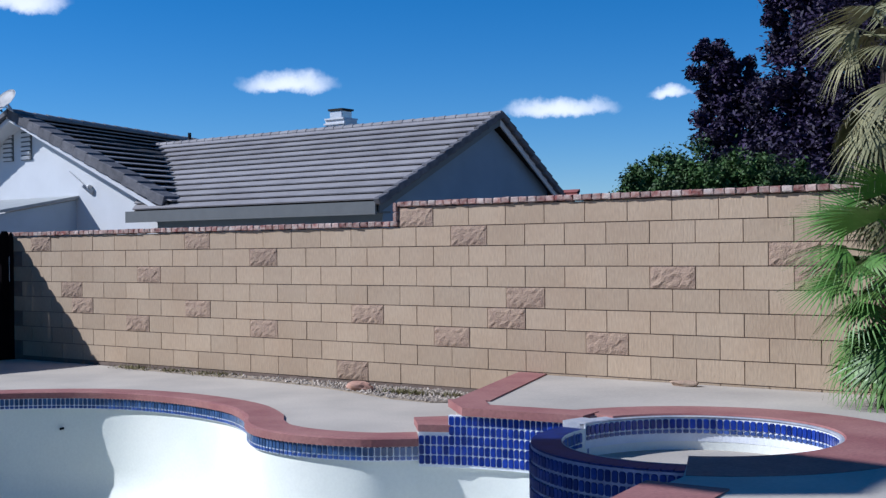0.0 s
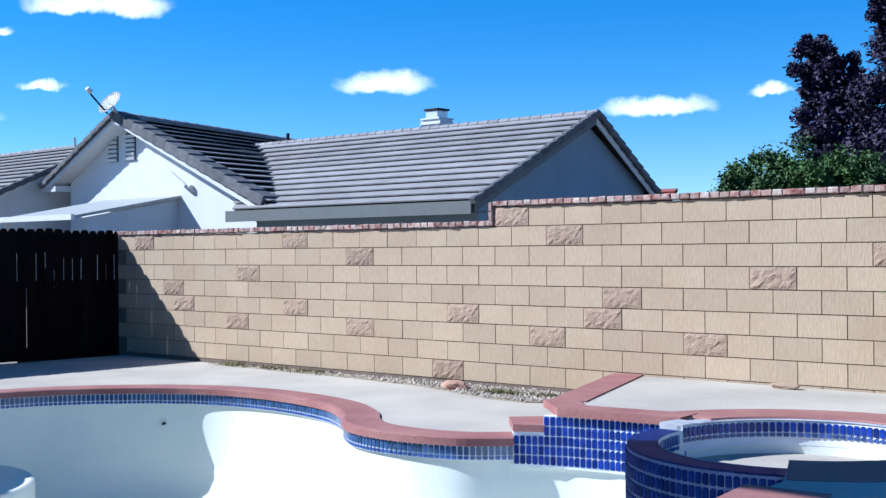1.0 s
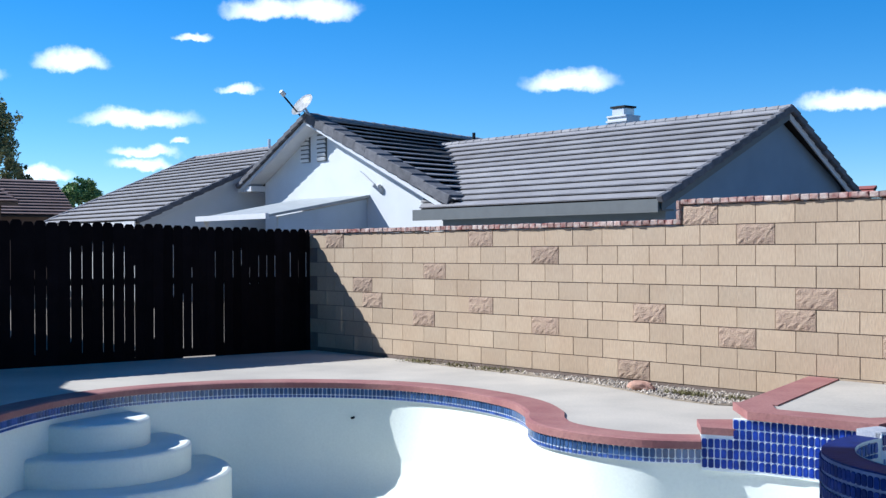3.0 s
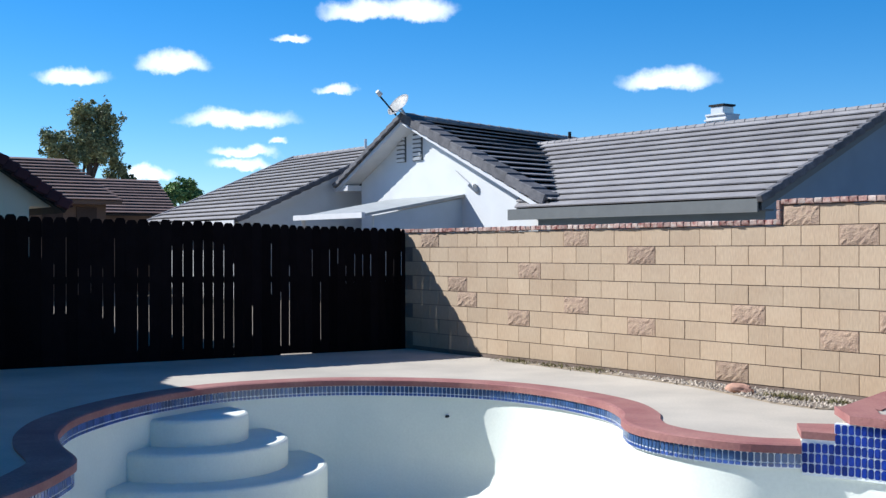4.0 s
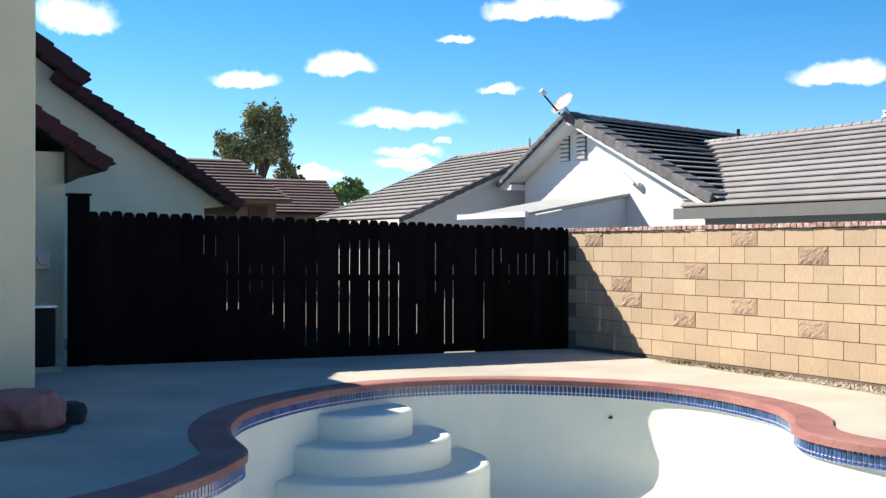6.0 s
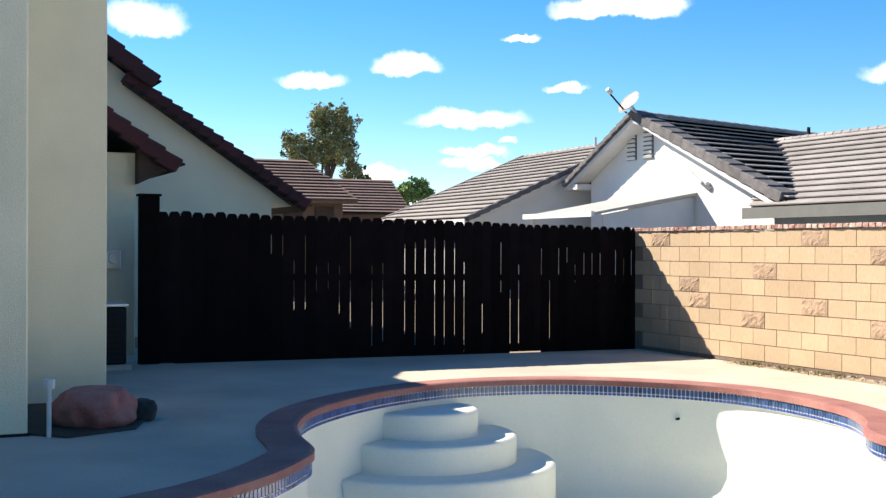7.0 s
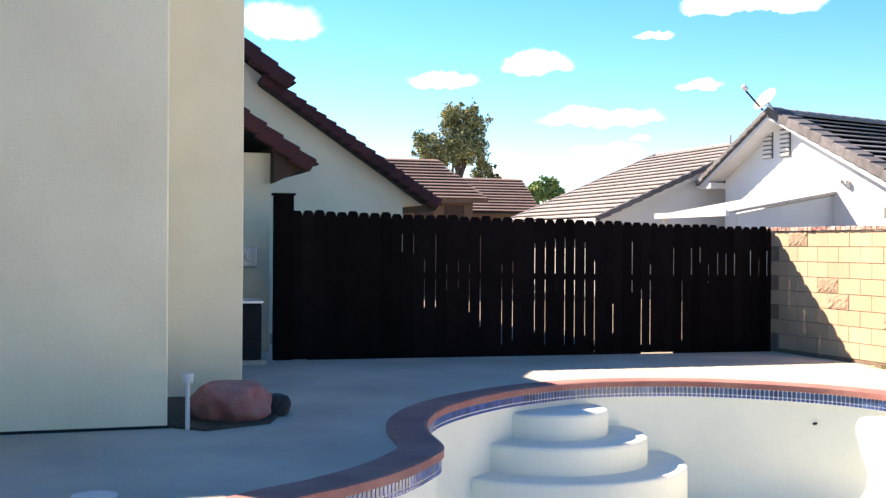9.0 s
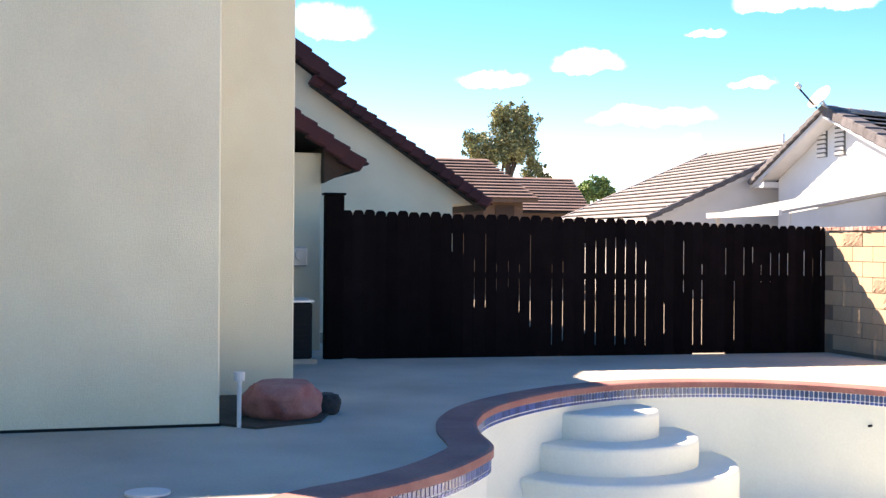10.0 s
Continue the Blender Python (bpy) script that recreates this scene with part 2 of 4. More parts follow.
def rounded(points, per=6, closed=True):
    """A smooth plan curve through the given corners."""
    out, n = [], len(points)
    for i in range(n if closed else n - 1):
        p0, p1, p2, p3 = (Vector(points[(i + k) % n] if closed else points[min(max(i + k, 0), n - 1)]) for k in (-1, 0, 1, 2))
        for s in range(per):
            t = s / per
            out.append(0.5 * (2 * p1 + (p2 - p0) * t + (2 * p0 - 5 * p1 + 4 * p2 - p3) * t * t + (3 * p1 - p0 - 3 * p2 + p3) * t ** 3))
    if not closed:
        out.append(Vector(points[-1]))
    return out


def normals(line, closed):
    """Left-hand normals along a plan line."""
    out, n = [], len(line)
    for i in range(n):
        a = line[i - 1] if (closed or i) else line[i]
        b = line[(i + 1) % n] if (closed or i < n - 1) else line[i]
        d = (b - a).normalized()
        out.append(Vector((-d.y, d.x)))
    return out


def sweep(line, profile, closed=False):
    """Moves a profile of (offset to the left, z) along a plan line."""
    bm, ns = bmesh.new(), normals(line, closed)
    shifted = []
    for o, z in profile:
        row = [p + n * o for p, n in zip(line, ns)]
        # a tight inner bend must not fold back on itself
        for i in range(1, len(row)):
            if (row[i] - row[i - 1]).dot(line[i] - line[i - 1]) < 0:
                row[i] = row[i - 1].copy()
        shifted.append(row)
    rings = [[bm.verts.new((shifted[k][i].x, shifted[k][i].y, profile[k][1])) for k in range(len(profile))] for i in range(len(line))]
    m = len(profile)
    for i in range(len(line) if closed else len(line) - 1):
        a, b = rings[i], rings[(i + 1) % len(line)]
        for k in range(m):
            bm.faces.new((a[k], b[k], b[(k + 1) % m], a[(k + 1) % m]))
    if not closed:
        bm.faces.new(rings[0])
        bm.faces.new(rings[-1][::-1])
    return bm


# ---- pool outline, in plan ----
SPA = Vector((4.6, -2.65))
ring = lambda r, deg: Vector((SPA.x + r * math.cos(radians(deg)), SPA.y + r * math.sin(radians(deg))))
# the low coping's inner edge, from the raised corner round the far side to the near side
FREE = [(2.28, -2.6), (1.94, -2.86), (1.42, -2.98), (0.92, -2.92), (0.55, -2.7), (0.2, -2.38), (-0.45, -2.03), (-1.42, -1.87), (-2.3, -2.0),
        (-3.05, -2.5), (-3.6, -3.25), (-3.74, -4.2), (-3.47, -5.0), (-3.0, -5.7), (-2.3, -6.38), (-1.6, -6.78), (-0.97, -6.98), (-0.25, -7.1),
        (0.12, -7.3), (0.56, -7.65), (0.95, -8.09), (1.3, -8.6), (2.1, -9.3), (3.2, -9.5), (4.4, -8.6), (5.0, -7.2), (5.2, -5.9), (5.12, -4.75)]
low_edge = rounded(FREE, 6, closed=False)
dam_edge = [ring(1.08, d) for d in range(292, 164, -4)]
raised_edge = [Vector((3.3, -2.36)), Vector((3.0, -2.37)), Vector((2.65, -2.44))]
outline = low_edge + dam_edge + raised_edge


def holed(outer, hole, z):
    """A flat sheet with a hole."""
    bm = bmesh.new()
    edges = []
    for loop in (outer, hole):
        vs = [bm.verts.new((p[0], p[1], z)) for p in loop]
        edges += [bm.edges.new((vs[i - 1], vs[i])) for i in range(len(vs))]
    bmesh.ops.triangle_fill(bm, use_beauty=True, edges=edges)
    return bm


# ---- ground, deck, pool shell ----
far = [(2500 * math.cos(radians(a)), 2500 * math.sin(radians(a))) for a in range(0, 360, 10)]
tagged(link("ground", holed(far, outline, -0.06), M_GROUND), "dry pale earth around the houses", "ground", kind="structure")
deck_rim = [(-6.75, -0.02), (-7.1, -6.6), (-12, -6.6), (-12, -20), (14, -20), (14, -0.02)]
deck = tagged(link("pavement_deck", holed(deck_rim, outline, 0.0), M_DECK), "pale broom-finished concrete pool deck", "pool deck", kind="structure")

raised_poly = [(1.5, -0.02), (2.28, -2.12), (2.6, -2.4), (3.3, -2.32)] + [tuple(ring(1.1, d)) for d in range(160, -70, -6)] + [(5.15, -4.0), (5.2, -5.3), (13.9, -5.3), (13.9, -0.02)]
tagged(link("pavement_raised", prism(raised_poly, -0.04, 0.235), M_DECK), "raised concrete deck around the spa", "pool deck", kind="structure")

pool = thing("swimming_pool", "empty kidney-shaped pool with white plaster and blue waterline tile", "pool")
shell = bmesh.new()
ns = normals(outline, True)
side = -1 if sum(outline[i].x * outline[(i + 1) % len(outline)].y - outline[(i + 1) % len(outline)].x * outline[i].y for i in range(len(outline))) < 0 else 1
profile = [(-0.02, 0.0), (-0.02, -0.78), (0.015, -0.93), (0.08, -1.05), (0.18, -1.13), (0.34, -1.17)]
rings = [[shell.verts.new((p.x + side * n.x * o, p.y + side * n.y * o, z)) for p, n in zip(outline, ns)] for o, z in profile]
for a, b in zip(rings, rings[1:]):
    for i in range(len(a)):
        j = (i + 1) % len(a)
        shell.faces.new((a[i], a[j], b[j], b[i]))
bmesh.ops.triangle_fill(shell, use_beauty=True, edges=[shell.edges.get((rings[-1][i - 1], rings[-1][i])) for i in range(len(outline))])
part("plaster_shell", shell, M_PLASTER, pool, "white pool plaster with faint grey stains", smooth=True)

# the coping runs along the free edge; its outer side is to the right or left of the line as the outline turns
out_sign = -side
coping_profile = [(-0.03 * out_sign, 0.012), (0.0, 0.022), (out_sign * 0.3, 0.016), (out_sign * 0.3, -0.03), (-0.03 * out_sign, -0.045)]
part("coping", sweep(low_edge, coping_profile), M_COPING, pool, "salmon-coloured concrete coping", smooth=False)
grout_profile = [(side * 0.0, -0.04), (side * 0.004, -0.04), (side * 0.004, -0.158), (side * 0.0, -0.158)]
part("tile_bed", sweep(low_edge, grout_profile), M_GROUT, pool, "pale grout behind the waterline tiles")


def entry_step(r, z, high):
    bm = bmesh.new()
    levels = [(z - high, 0.0), (z - 0.035, 0.0), (z - 0.012, 0.01), (z, 0.035)]
    loops = [[bm.verts.new((-3.55 + (r - d) * math.cos(radians(a)), -4.8 + (r - d) * math.sin(radians(a)), zz)) for a in range(-110, 111, 5)] for zz, d in levels]
    for a, b in zip(loops, loops[1:]):
        for i in range(len(a)):
            j = (i + 1) % len(a)
            bm.faces.new((a[i], a[j], b[j], b[i]))
    bm.faces.new(loops[-1])
    return bm


for r, z, high in ((0.58, -0.21, 1.0), (0.98, -0.47, 0.75), (1.38, -0.74, 0.48)):
    part("entry_step", entry_step(r, z, high), M_PLASTER, pool, "rounded white plaster step")
bm = tube((-2.7, -2.2, -0.36), (-2.68, -2.245, -0.36), 0.013, sides=12)
part("return_inlet", bm, M_DARK, pool, "dark return fitting in the wall")

# ---- spa and raised edge ----
spa = thing("spa", "round raised spa with blue tile dam, empty white bowl", "spa")
DAM = list(range(164, 293, 4))
REST = list(range(-68, 165, 4))
bowl = bmesh.new()
prof = [(0.87, 0.2), (0.87, -0.1), (0.84, -0.5), (0.7, -0.62), (0.4, -0.66)]
loops = [[bowl.verts.new((*ring(r, d), z)) for d in range(0, 360, 6)] for r, z in prof]
for a, b in zip(loops, loops[1:]):
    for i in range(len(a)):
        j = (i + 1) % len(a)
        bowl.faces.new((a[i], a[j], b[j], b[i]))
bowl.faces.new(loops[-1])
part("plaster_bowl", bowl, M_PLASTER, spa, "white plaster bowl", smooth=True)
part("dam_wall", sweep([ring(1.0, d) for d in DAM], [(-0.07, 0.185), (0.13, 0.185), (0.13, -1.15), (-0.07, -1.15)]), M_NAVY, spa, "grouted dam wall")
part("spa_coping", sweep([ring(1.0, d) for d in REST if d < 158], [(-0.42, 0.238), (0.1, 0.253), (0.11, 0.242), (0.0, 0.19), (-0.42, 0.19)]), M_COPING, spa, "salmon-coloured coping ring")
part("inner_bed", sweep([ring(1.0, d) for d in REST], [(0.09, 0.23), (0.1325, 0.23), (0.1325, 0.06), (0.09, 0.06)]), M_GROUT, spa, "grouted band below the rim")
END = [ring(1.0, d) for d in (164, 167, 170, 173, 176)]
part("inner_bed", sweep(END, [(0.09, 0.23), (0.1325, 0.23), (0.1325, 0.06), (0.09, 0.06)]), M_GROUT, spa, "grouted band below the rim")
part("rim_end", sweep(END, [(-0.06, 0.24), (0.128, 0.238), (0.139, 0.23), (0.128, 0.222), (0.118, 0.186), (-0.06, 0.186)]), M_RIM, spa, "worn pale rim end")
part("rim", sweep([ring(1.0, d) for d in REST], [(0.02, 0.241), (0.128, 0.24), (0.141, 0.234), (0.132, 0.222), (0.02, 0.222)]), M_RIM, spa, "worn pale rim")
part("raised_coping", sweep([Vector((1.5, -0.03)), Vector((2.24, -2.06))], [(-0.01, 0.19), (-0.01, 0.25), (0.28, 0.246), (0.28, 0.19)]), M_COPING, spa, "salmon-coloured coping strip")
part("raised_coping", sweep([Vector((2.24, -2.06)), Vector((2.62, -2.42)), Vector((3.58, -2.31))], [(-0.065, 0.192), (-0.065, 0.252), (0.22, 0.25), (0.22, 0.192)]), M_COPING, spa, "salmon-coloured coping edge")
part("corner_step", prism([(2.0, -2.3), (2.29, -2.615), (2.52, -2.51), (2.22, -2.08)], 0.065, 0.118), M_COPING, spa, "salmon-coloured low step")
near_coping = [Vector((5.2, -5.25)), Vector((5.16, -4.7)), Vector((5.1, -4.25))]
part("step_core", prism([(2.03, -2.29), (2.29, -2.575), (2.5, -2.48), (2.22, -2.1)], -0.03, 0.066), M_GROUT, spa, "pale grouted step base")
part("near_coping", sweep(near_coping, [(-0.4, 0.245), (0.03, 0.25), (0.03, 0.19), (-0.4, 0.19)]), M_COPING, spa, "salmon-coloured coping edge")


# ---- tiles ----
def tile_mesh(w, h):
    bm = bmesh.new()
    c = min(w, h) * 0.22
    pts = [(-w / 2 + c, -h / 2), (w / 2 - c, -h / 2), (w / 2, -h / 2 + c), (w / 2, h / 2 - c), (w / 2 - c, h / 2), (-w / 2 + c, h / 2), (-w / 2, h / 2 - c), (-w / 2, -h / 2 + c)]
    low = [bm.verts.new((x, 0, z)) for x, z in pts]
    top = [bm.verts.new((x * 0.93, -0.006, z * 0.95)) for x, z in pts]
    bm.faces.new(top)
    for i in range(8):
        j = (i + 1) % 8
        bm.faces.new((low[i], low[j], top[j], top[i]))
    bmesh.ops.recalc_face_normals(bm, faces=bm.faces[:])
    me = bpy.data.meshes.new("tile")
    bm.to_mesh(me)
    bm.free()
    return me


def stations(line, pitch):
    """Places and directions at even steps along a plan line."""
    out, left = [], pitch / 2
    for a, b in zip(line, line[1:]):
        d = b - a
        length = d.length
        s = left
        while s < length:
            out.append((a + d * (s / length), d.normalized()))
            s += pitch
        left = s - length
    return out


def shared(name, me, mat):
    me = me.copy()
    me.materials.append(mat)
    me.name = name
    return me


TALL, SHORT = tile_mesh(0.039, 0.068), tile_mesh(0.039, 0.026)
tall_cobalt, tall_old = shared("tile", TALL, M_TILE), shared("tile", TALL, M_TILE_OLD)


def lay(line, rows, offset, parent, me, turn, stuff_name, stuff_mat, gate=lambda p: True):
    """Tiles along a line: tall rows as pieces of their own, the small rows as one sheet."""
    verts, faces = [], []
    for p, d in stations(line, 0.0475):
        n = Vector((-d.y, d.x)) * turn
        q = p + n * offset
        ang = math.atan2(d.y, d.x) + (math.pi if turn > 0 else 0)
        m = Matrix.Translation((q.x, q.y, 0)) @ Matrix.Rotation(ang, 4, "Z")
        for z, tall in rows:
            if tall and gate(p):
                o = new("tile", me)
                o.parent = parent
                o.matrix_basis = Matrix.Translation((q.x, q.y, z)) @ Matrix.Rotation(ang, 4, "Z")
            else:
                src = TALL if tall else SHORT
                base = len(verts)
                verts += [tuple(m @ v.co + Vector((0, 0, z))) for v in src.vertices]
                faces += [[base + i for i in f.vertices] for f in src.polygons]
    if verts:
        sheet = bpy.data.meshes.new(stuff_name)
        sheet.from_pydata(verts, [], faces)
        sheet.materials.append(stuff_mat)
        o = new(stuff_name, sheet)
        o.parent = parent
        tagged(o, kind="stuff")


# ---- block wall ----
W, H, Z0 = 0.4449, 0.2032, 0.05
block_wall = tagged(new("wall_block"), "tan concrete block garden wall with scattered split-face blocks and a worn brick cap", "wall", kind="structure")
U0, U1 = -15, 13
core = box(U0 * W - 0.3, -0.01, 0.008, 0.17, -0.2, Z0 + 8 * H - 0.004)
box(-0.006, U1 * W, 0.008, 0.17, -0.2, Z0 + 9 * H - 0.004, bm=core)
part("mortar_core", core, M_MORTAR, block_wall, "recessed dark mortar joints")


def block_mesh(w, kind, seed=0):
    rnd = random.Random(seed)
    bm = bmesh.new()
    h = H - 0.009
    nx, nz = (11, 6) if kind else (1, 1)
    grid = []
    for i in range(nx + 1):
        col = []
        for k in range(nz + 1):
            edge = i in (0, nx) or k in (0, nz)
            y = 0.0 if not kind else (-0.004 if edge else -0.006 - rnd.random() * 0.011)
            x, z = (i / nx) * w, (k / nz) * h
            if kind and not edge:
                x, z = x + rnd.uniform(-0.012, 0.012), z + rnd.uniform(-0.01, 0.01)
            col.append(bm.verts.new((x, y, z)))
        grid.append(col)
    for i in range(nx):
        for k in range(nz):
            bm.faces.new((grid[i][k], grid[i + 1][k], grid[i + 1][k + 1], grid[i][k + 1]))
    if not kind:
        for f in list(bm.faces):
            bmesh.ops.inset_individual(bm, faces=[f], thickness=0.006, depth=0.004)
    edges = [e for e in bm.edges if e.is_boundary]
    out = bmesh.ops.extrude_edge_only(bm, edges=edges)
    for v in out["geom"]:
        if isinstance(v, bmesh.types.BMVert):
            v.co.y = 0.05
    bmesh.ops.recalc_face_normals(bm, faces=bm.faces[:])
    me = bpy.data.meshes.new("block")
    bm.to_mesh(me)
    bm.free()
    me.materials.append(M_SPLIT if kind else M_BLOCK)
    return me


plain_block, half_block = block_mesh(W - 0.009, 0), block_mesh(W / 2 - 0.009, 0)
rough_blocks = [block_mesh(W - 0.009, 1, s) for s in range(4)]
# split-face blocks: centre along the wall in blocks, course counted from the ground
SPLIT = {(0.5, 8), (2, 7), (-7, 7), (-14, 7), (-4.5, 6), (9.5, 6), (7, 5), (-9, 5), (10, 5), (3.5, 4), (-12.5, 4), (3, 3), (-1, 3), (-7, 3), (-12, 3),
         (1.5, 2), (5.5, 2), (-4.5, 2), (-9.5, 2), (-1.5, 0)}
for course in range(9):
    u = 0.0 if course == 8 else (U0 if course % 2 == 0 else U0 - 0.5)
    while u < U1 - 0.4:
        mid = u + 0.5
        rough = (mid, course) in SPLIT
        ob = new("block", random.choice(rough_blocks) if rough else plain_block)
        ob.parent = block_wall
        ob.location = (u * W + 0.0045, random.uniform(-0.002, 0.002), Z0 + course * H + 0.0045)
        u += 1.0


def cap_mesh(w, seed, mat):
    rnd = random.Random(seed)
    bm = box(0, w, -0.03, 0.2, 0, 0.055, bevel=0.008)
    for vtx in bm.verts:
        vtx.co += Vector((rnd.uniform(-0.003, 0.003), rnd.uniform(-0.006, 0.004), rnd.uniform(-0.004, 0.004)))
    me = bpy.data.meshes.new("cap_brick")
    bm.to_mesh(me)
    bm.free()
    me.materials.append(mat)
    return me


caps = [cap_mesh(0.098, s, M_CAP if s % 2 else M_CAP_PALE) for s in range(6)]
x = U0 * W - 0.3
while x < U1 * W:
    top = Z0 + (9 if x > -0.09 else 8) * H + 0.006
    ob = new("cap_brick", random.choice(caps))
    ob.parent = block_wall
    ob.location = (x, random.uniform(-0.004, 0.004), top + random.uniform(-0.002, 0.002))
    x += 0.101
for k in range(2):
    ob = new("cap_brick", caps[k])
    ob.parent = block_wall
    ob.matrix_basis = Matrix.Translation((-0.012, 0, Z0 + 8 * H + 0.06 + k * 0.1)) @ Matrix.Rotation(radians(-90), 4, "Y") @ Matrix.Diagonal((0.95, 1, 0.9, 1))

# ---- planting strip along the wall ----
strip = [(-4.6, -0.03), (-4.35, -0.16), (-2.9, -0.22), (-1.9, -0.26), (-0.95, -0.36), (-0.2, -0.56), (0.5, -0.78), (1.0, -0.8), (1.52, -0.5), (1.46, -0.03)]
tagged(link("soil_strip", prism(strip, -0.03, 0.012), M_SOIL), "strip of bare soil along the block wall", "soil", kind="structure")


def inside(p, poly):
    hit = False
    for (x0, y0), (x1, y1) in zip(poly, poly[1:] + poly[:1]):
        if (y0 > p[1]) != (y1 > p[1]) and p[0] < (x1 - x0) * (p[1] - y0) / (y1 - y0) + x0:
            hit = not hit
    return hit


def pebbles(name, count, poly, small, large, mat, label, weight):
    bm_v, bm_f = [], []
    rnd = random.Random(7)
    xs, ys = [p[0] for p in poly], [p[1] for p in poly]
    made = 0
    while made < count:
        px, py = rnd.uniform(min(xs), max(xs)), rnd.uniform(min(ys), max(ys))
        if not inside((px, py), poly) or rnd.random() > weight(px, py):
            continue
        r = rnd.uniform(small, large)
        base = len(bm_v)
        a = rnd.uniform(0, 6.28)
        for k in range(5):
            q = r * rnd.uniform(0.7, 1.2)
            bm_v.append((px + q * math.cos(a + k * 1.257), py + q * math.sin(a + k * 1.257), 0.014 + r * 0.2))
        bm_v.append((px, py, 0.016 + r * rnd.uniform(0.8, 1.2)))
        bm_f += [(base + k, base + (k + 1) % 5, base + 5) for k in range(5)]
        made += 1
    me = bpy.data.meshes.new(name)
    me.from_pydata(bm_v, [], bm_f)
    me.materials.append(mat)
    tagged(new(name, me), label, "gravel", kind="stuff")


pebbles("gravel", 1500, strip, 0.008, 0.024, M_GRAVEL, "pale loose gravel scattered along the wall", lambda x, y: 0.08 + 0.92 * max(0, min(1, (x + 2.6) / 2.2)))


def tufts(name, spots, label):
    verts, faces, rnd = [], [], random.Random(3)
    for sx, sy, spread, count in spots:
        for _ in range(count):
            px, py = sx + rnd.gauss(0, spread), min(sy + rnd.gauss(0, spread * 0.35), -0.06)
            a, h = rnd.uniform(0, 6.28), rnd.uniform(0.015, 0.06)
            dx, dy = math.cos(a) * 0.008, math.sin(a) * 0.008
            b = len(verts)
            verts += [(px - dx, py - dy, 0.012), (px + dx, py + dy, 0.012), (px + rnd.uniform(-0.06, 0.06), py + rnd.uniform(-0.06, 0.06), 0.012 + h)]
            faces.append((b, b + 1, b + 2))
    me = bpy.data.meshes.new(name)
    me.from_pydata(verts, [], faces)
    me.materials.append(M_WEED)
    tagged(new(name, me), label, "weeds", kind="stuff")


tufts("weeds", [(-4.1, -0.13, 0.2, 150), (-3.4, -0.14, 0.12, 90), (-2.7, -0.15, 0.2, 120), (0.4, -0.45, 0.14, 380), (0.95, -0.4, 0.1, 150)], "low dry weeds along the wall's foot")


def rock(name, at, size, seed, label, mat=M_ROCK, flat=0.0):
    rnd = random.Random(seed)
    bm = bmesh.new()
    bmesh.ops.create_icosphere(bm, subdivisions=4, radius=1.0)
    off = Vector((rnd.uniform(0, 50), 0, 0))
    for vtx in bm.verts:
        d = 1 + 0.32 * noise.noise(vtx.co * 1.1 + off) + 0.14 * noise.noise(vtx.co * 2.6 + off) + 0.04 * noise.noise(vtx.co * 7 + off)
        c = vtx.co * d
        c.z = max(-0.55, min(c.z, 0.75 - flat))
        vtx.co = Vector((c.x * size[0], c.y * size[1], (c.z + 0.55) * size[2]))
    ob = link(name, bm, mat, smooth=True)
    ob.location = at
    return tagged(ob, label, "rock")


rock("rock", (-0.2, -0.42, 0.0), (0.16, 0.11, 0.075), 2, "small tan-pink stone against the block wall", M_PINKSTONE)
rock("rock", (3.3, -0.18, 0.235), (0.13, 0.06, 0.035), 5, "flat pale tan stone on the raised deck", M_SPLIT)

# ---- fence ----
fence = thing("fence", "tall dark-stained wooden picket fence with dog-eared tops", "fence")
F0, F1 = Vector((-6.86, -0.006)), Vector((-7.22, -6.9))
fdir = (F1 - F0).normalized()
fnorm = Vector((-fdir.y, fdir.x))
flen = (F1 - F0).length


# open joints between shrunken boards: distance from the wall, lowest and highest open point
JOINTS = [(0.07, 1.05, 1.4), (0.2, 0.98, 1.28), (0.33, 1.0, 1.4), (0.58, 1.0, 1.36), (0.71, 1.05, 1.36), (0.84, 1.0, 1.36), (0.98, 0.98, 1.2), (1.11, 1.26, 1.44),
          (1.24, 1.08, 1.43), (1.38, 0.19, 1.01), (1.51, 1.08, 1.43), (1.86, 0.08, 1.2), (1.99, 0.08, 0.85), (2.13, 0.85, 1.51), (2.41, 0.3, 0.66), (2.68, 0.05, 1.24),
          (2.82, 0.27, 1.5), (2.97, 0.15, 1.53), (3.11, 0.12, 1.56), (3.25, 1.08, 1.54), (3.39, 0.12, 1.5), (3.54, 0.31, 1.48), (3.85, 0.22, 1.23), (4.0, 0.16, 1.19),
          (4.3, 0.41, 1.58), (4.45, 0.6, 1.19), (4.6, 0.93, 1.23), (4.76, 0.9, 1.19), (4.91, 0.67, 1.6), (5.06, 0.67, 1.25), (5.21, 1.37, 1.59), (5.36, 1.39, 1.63)]


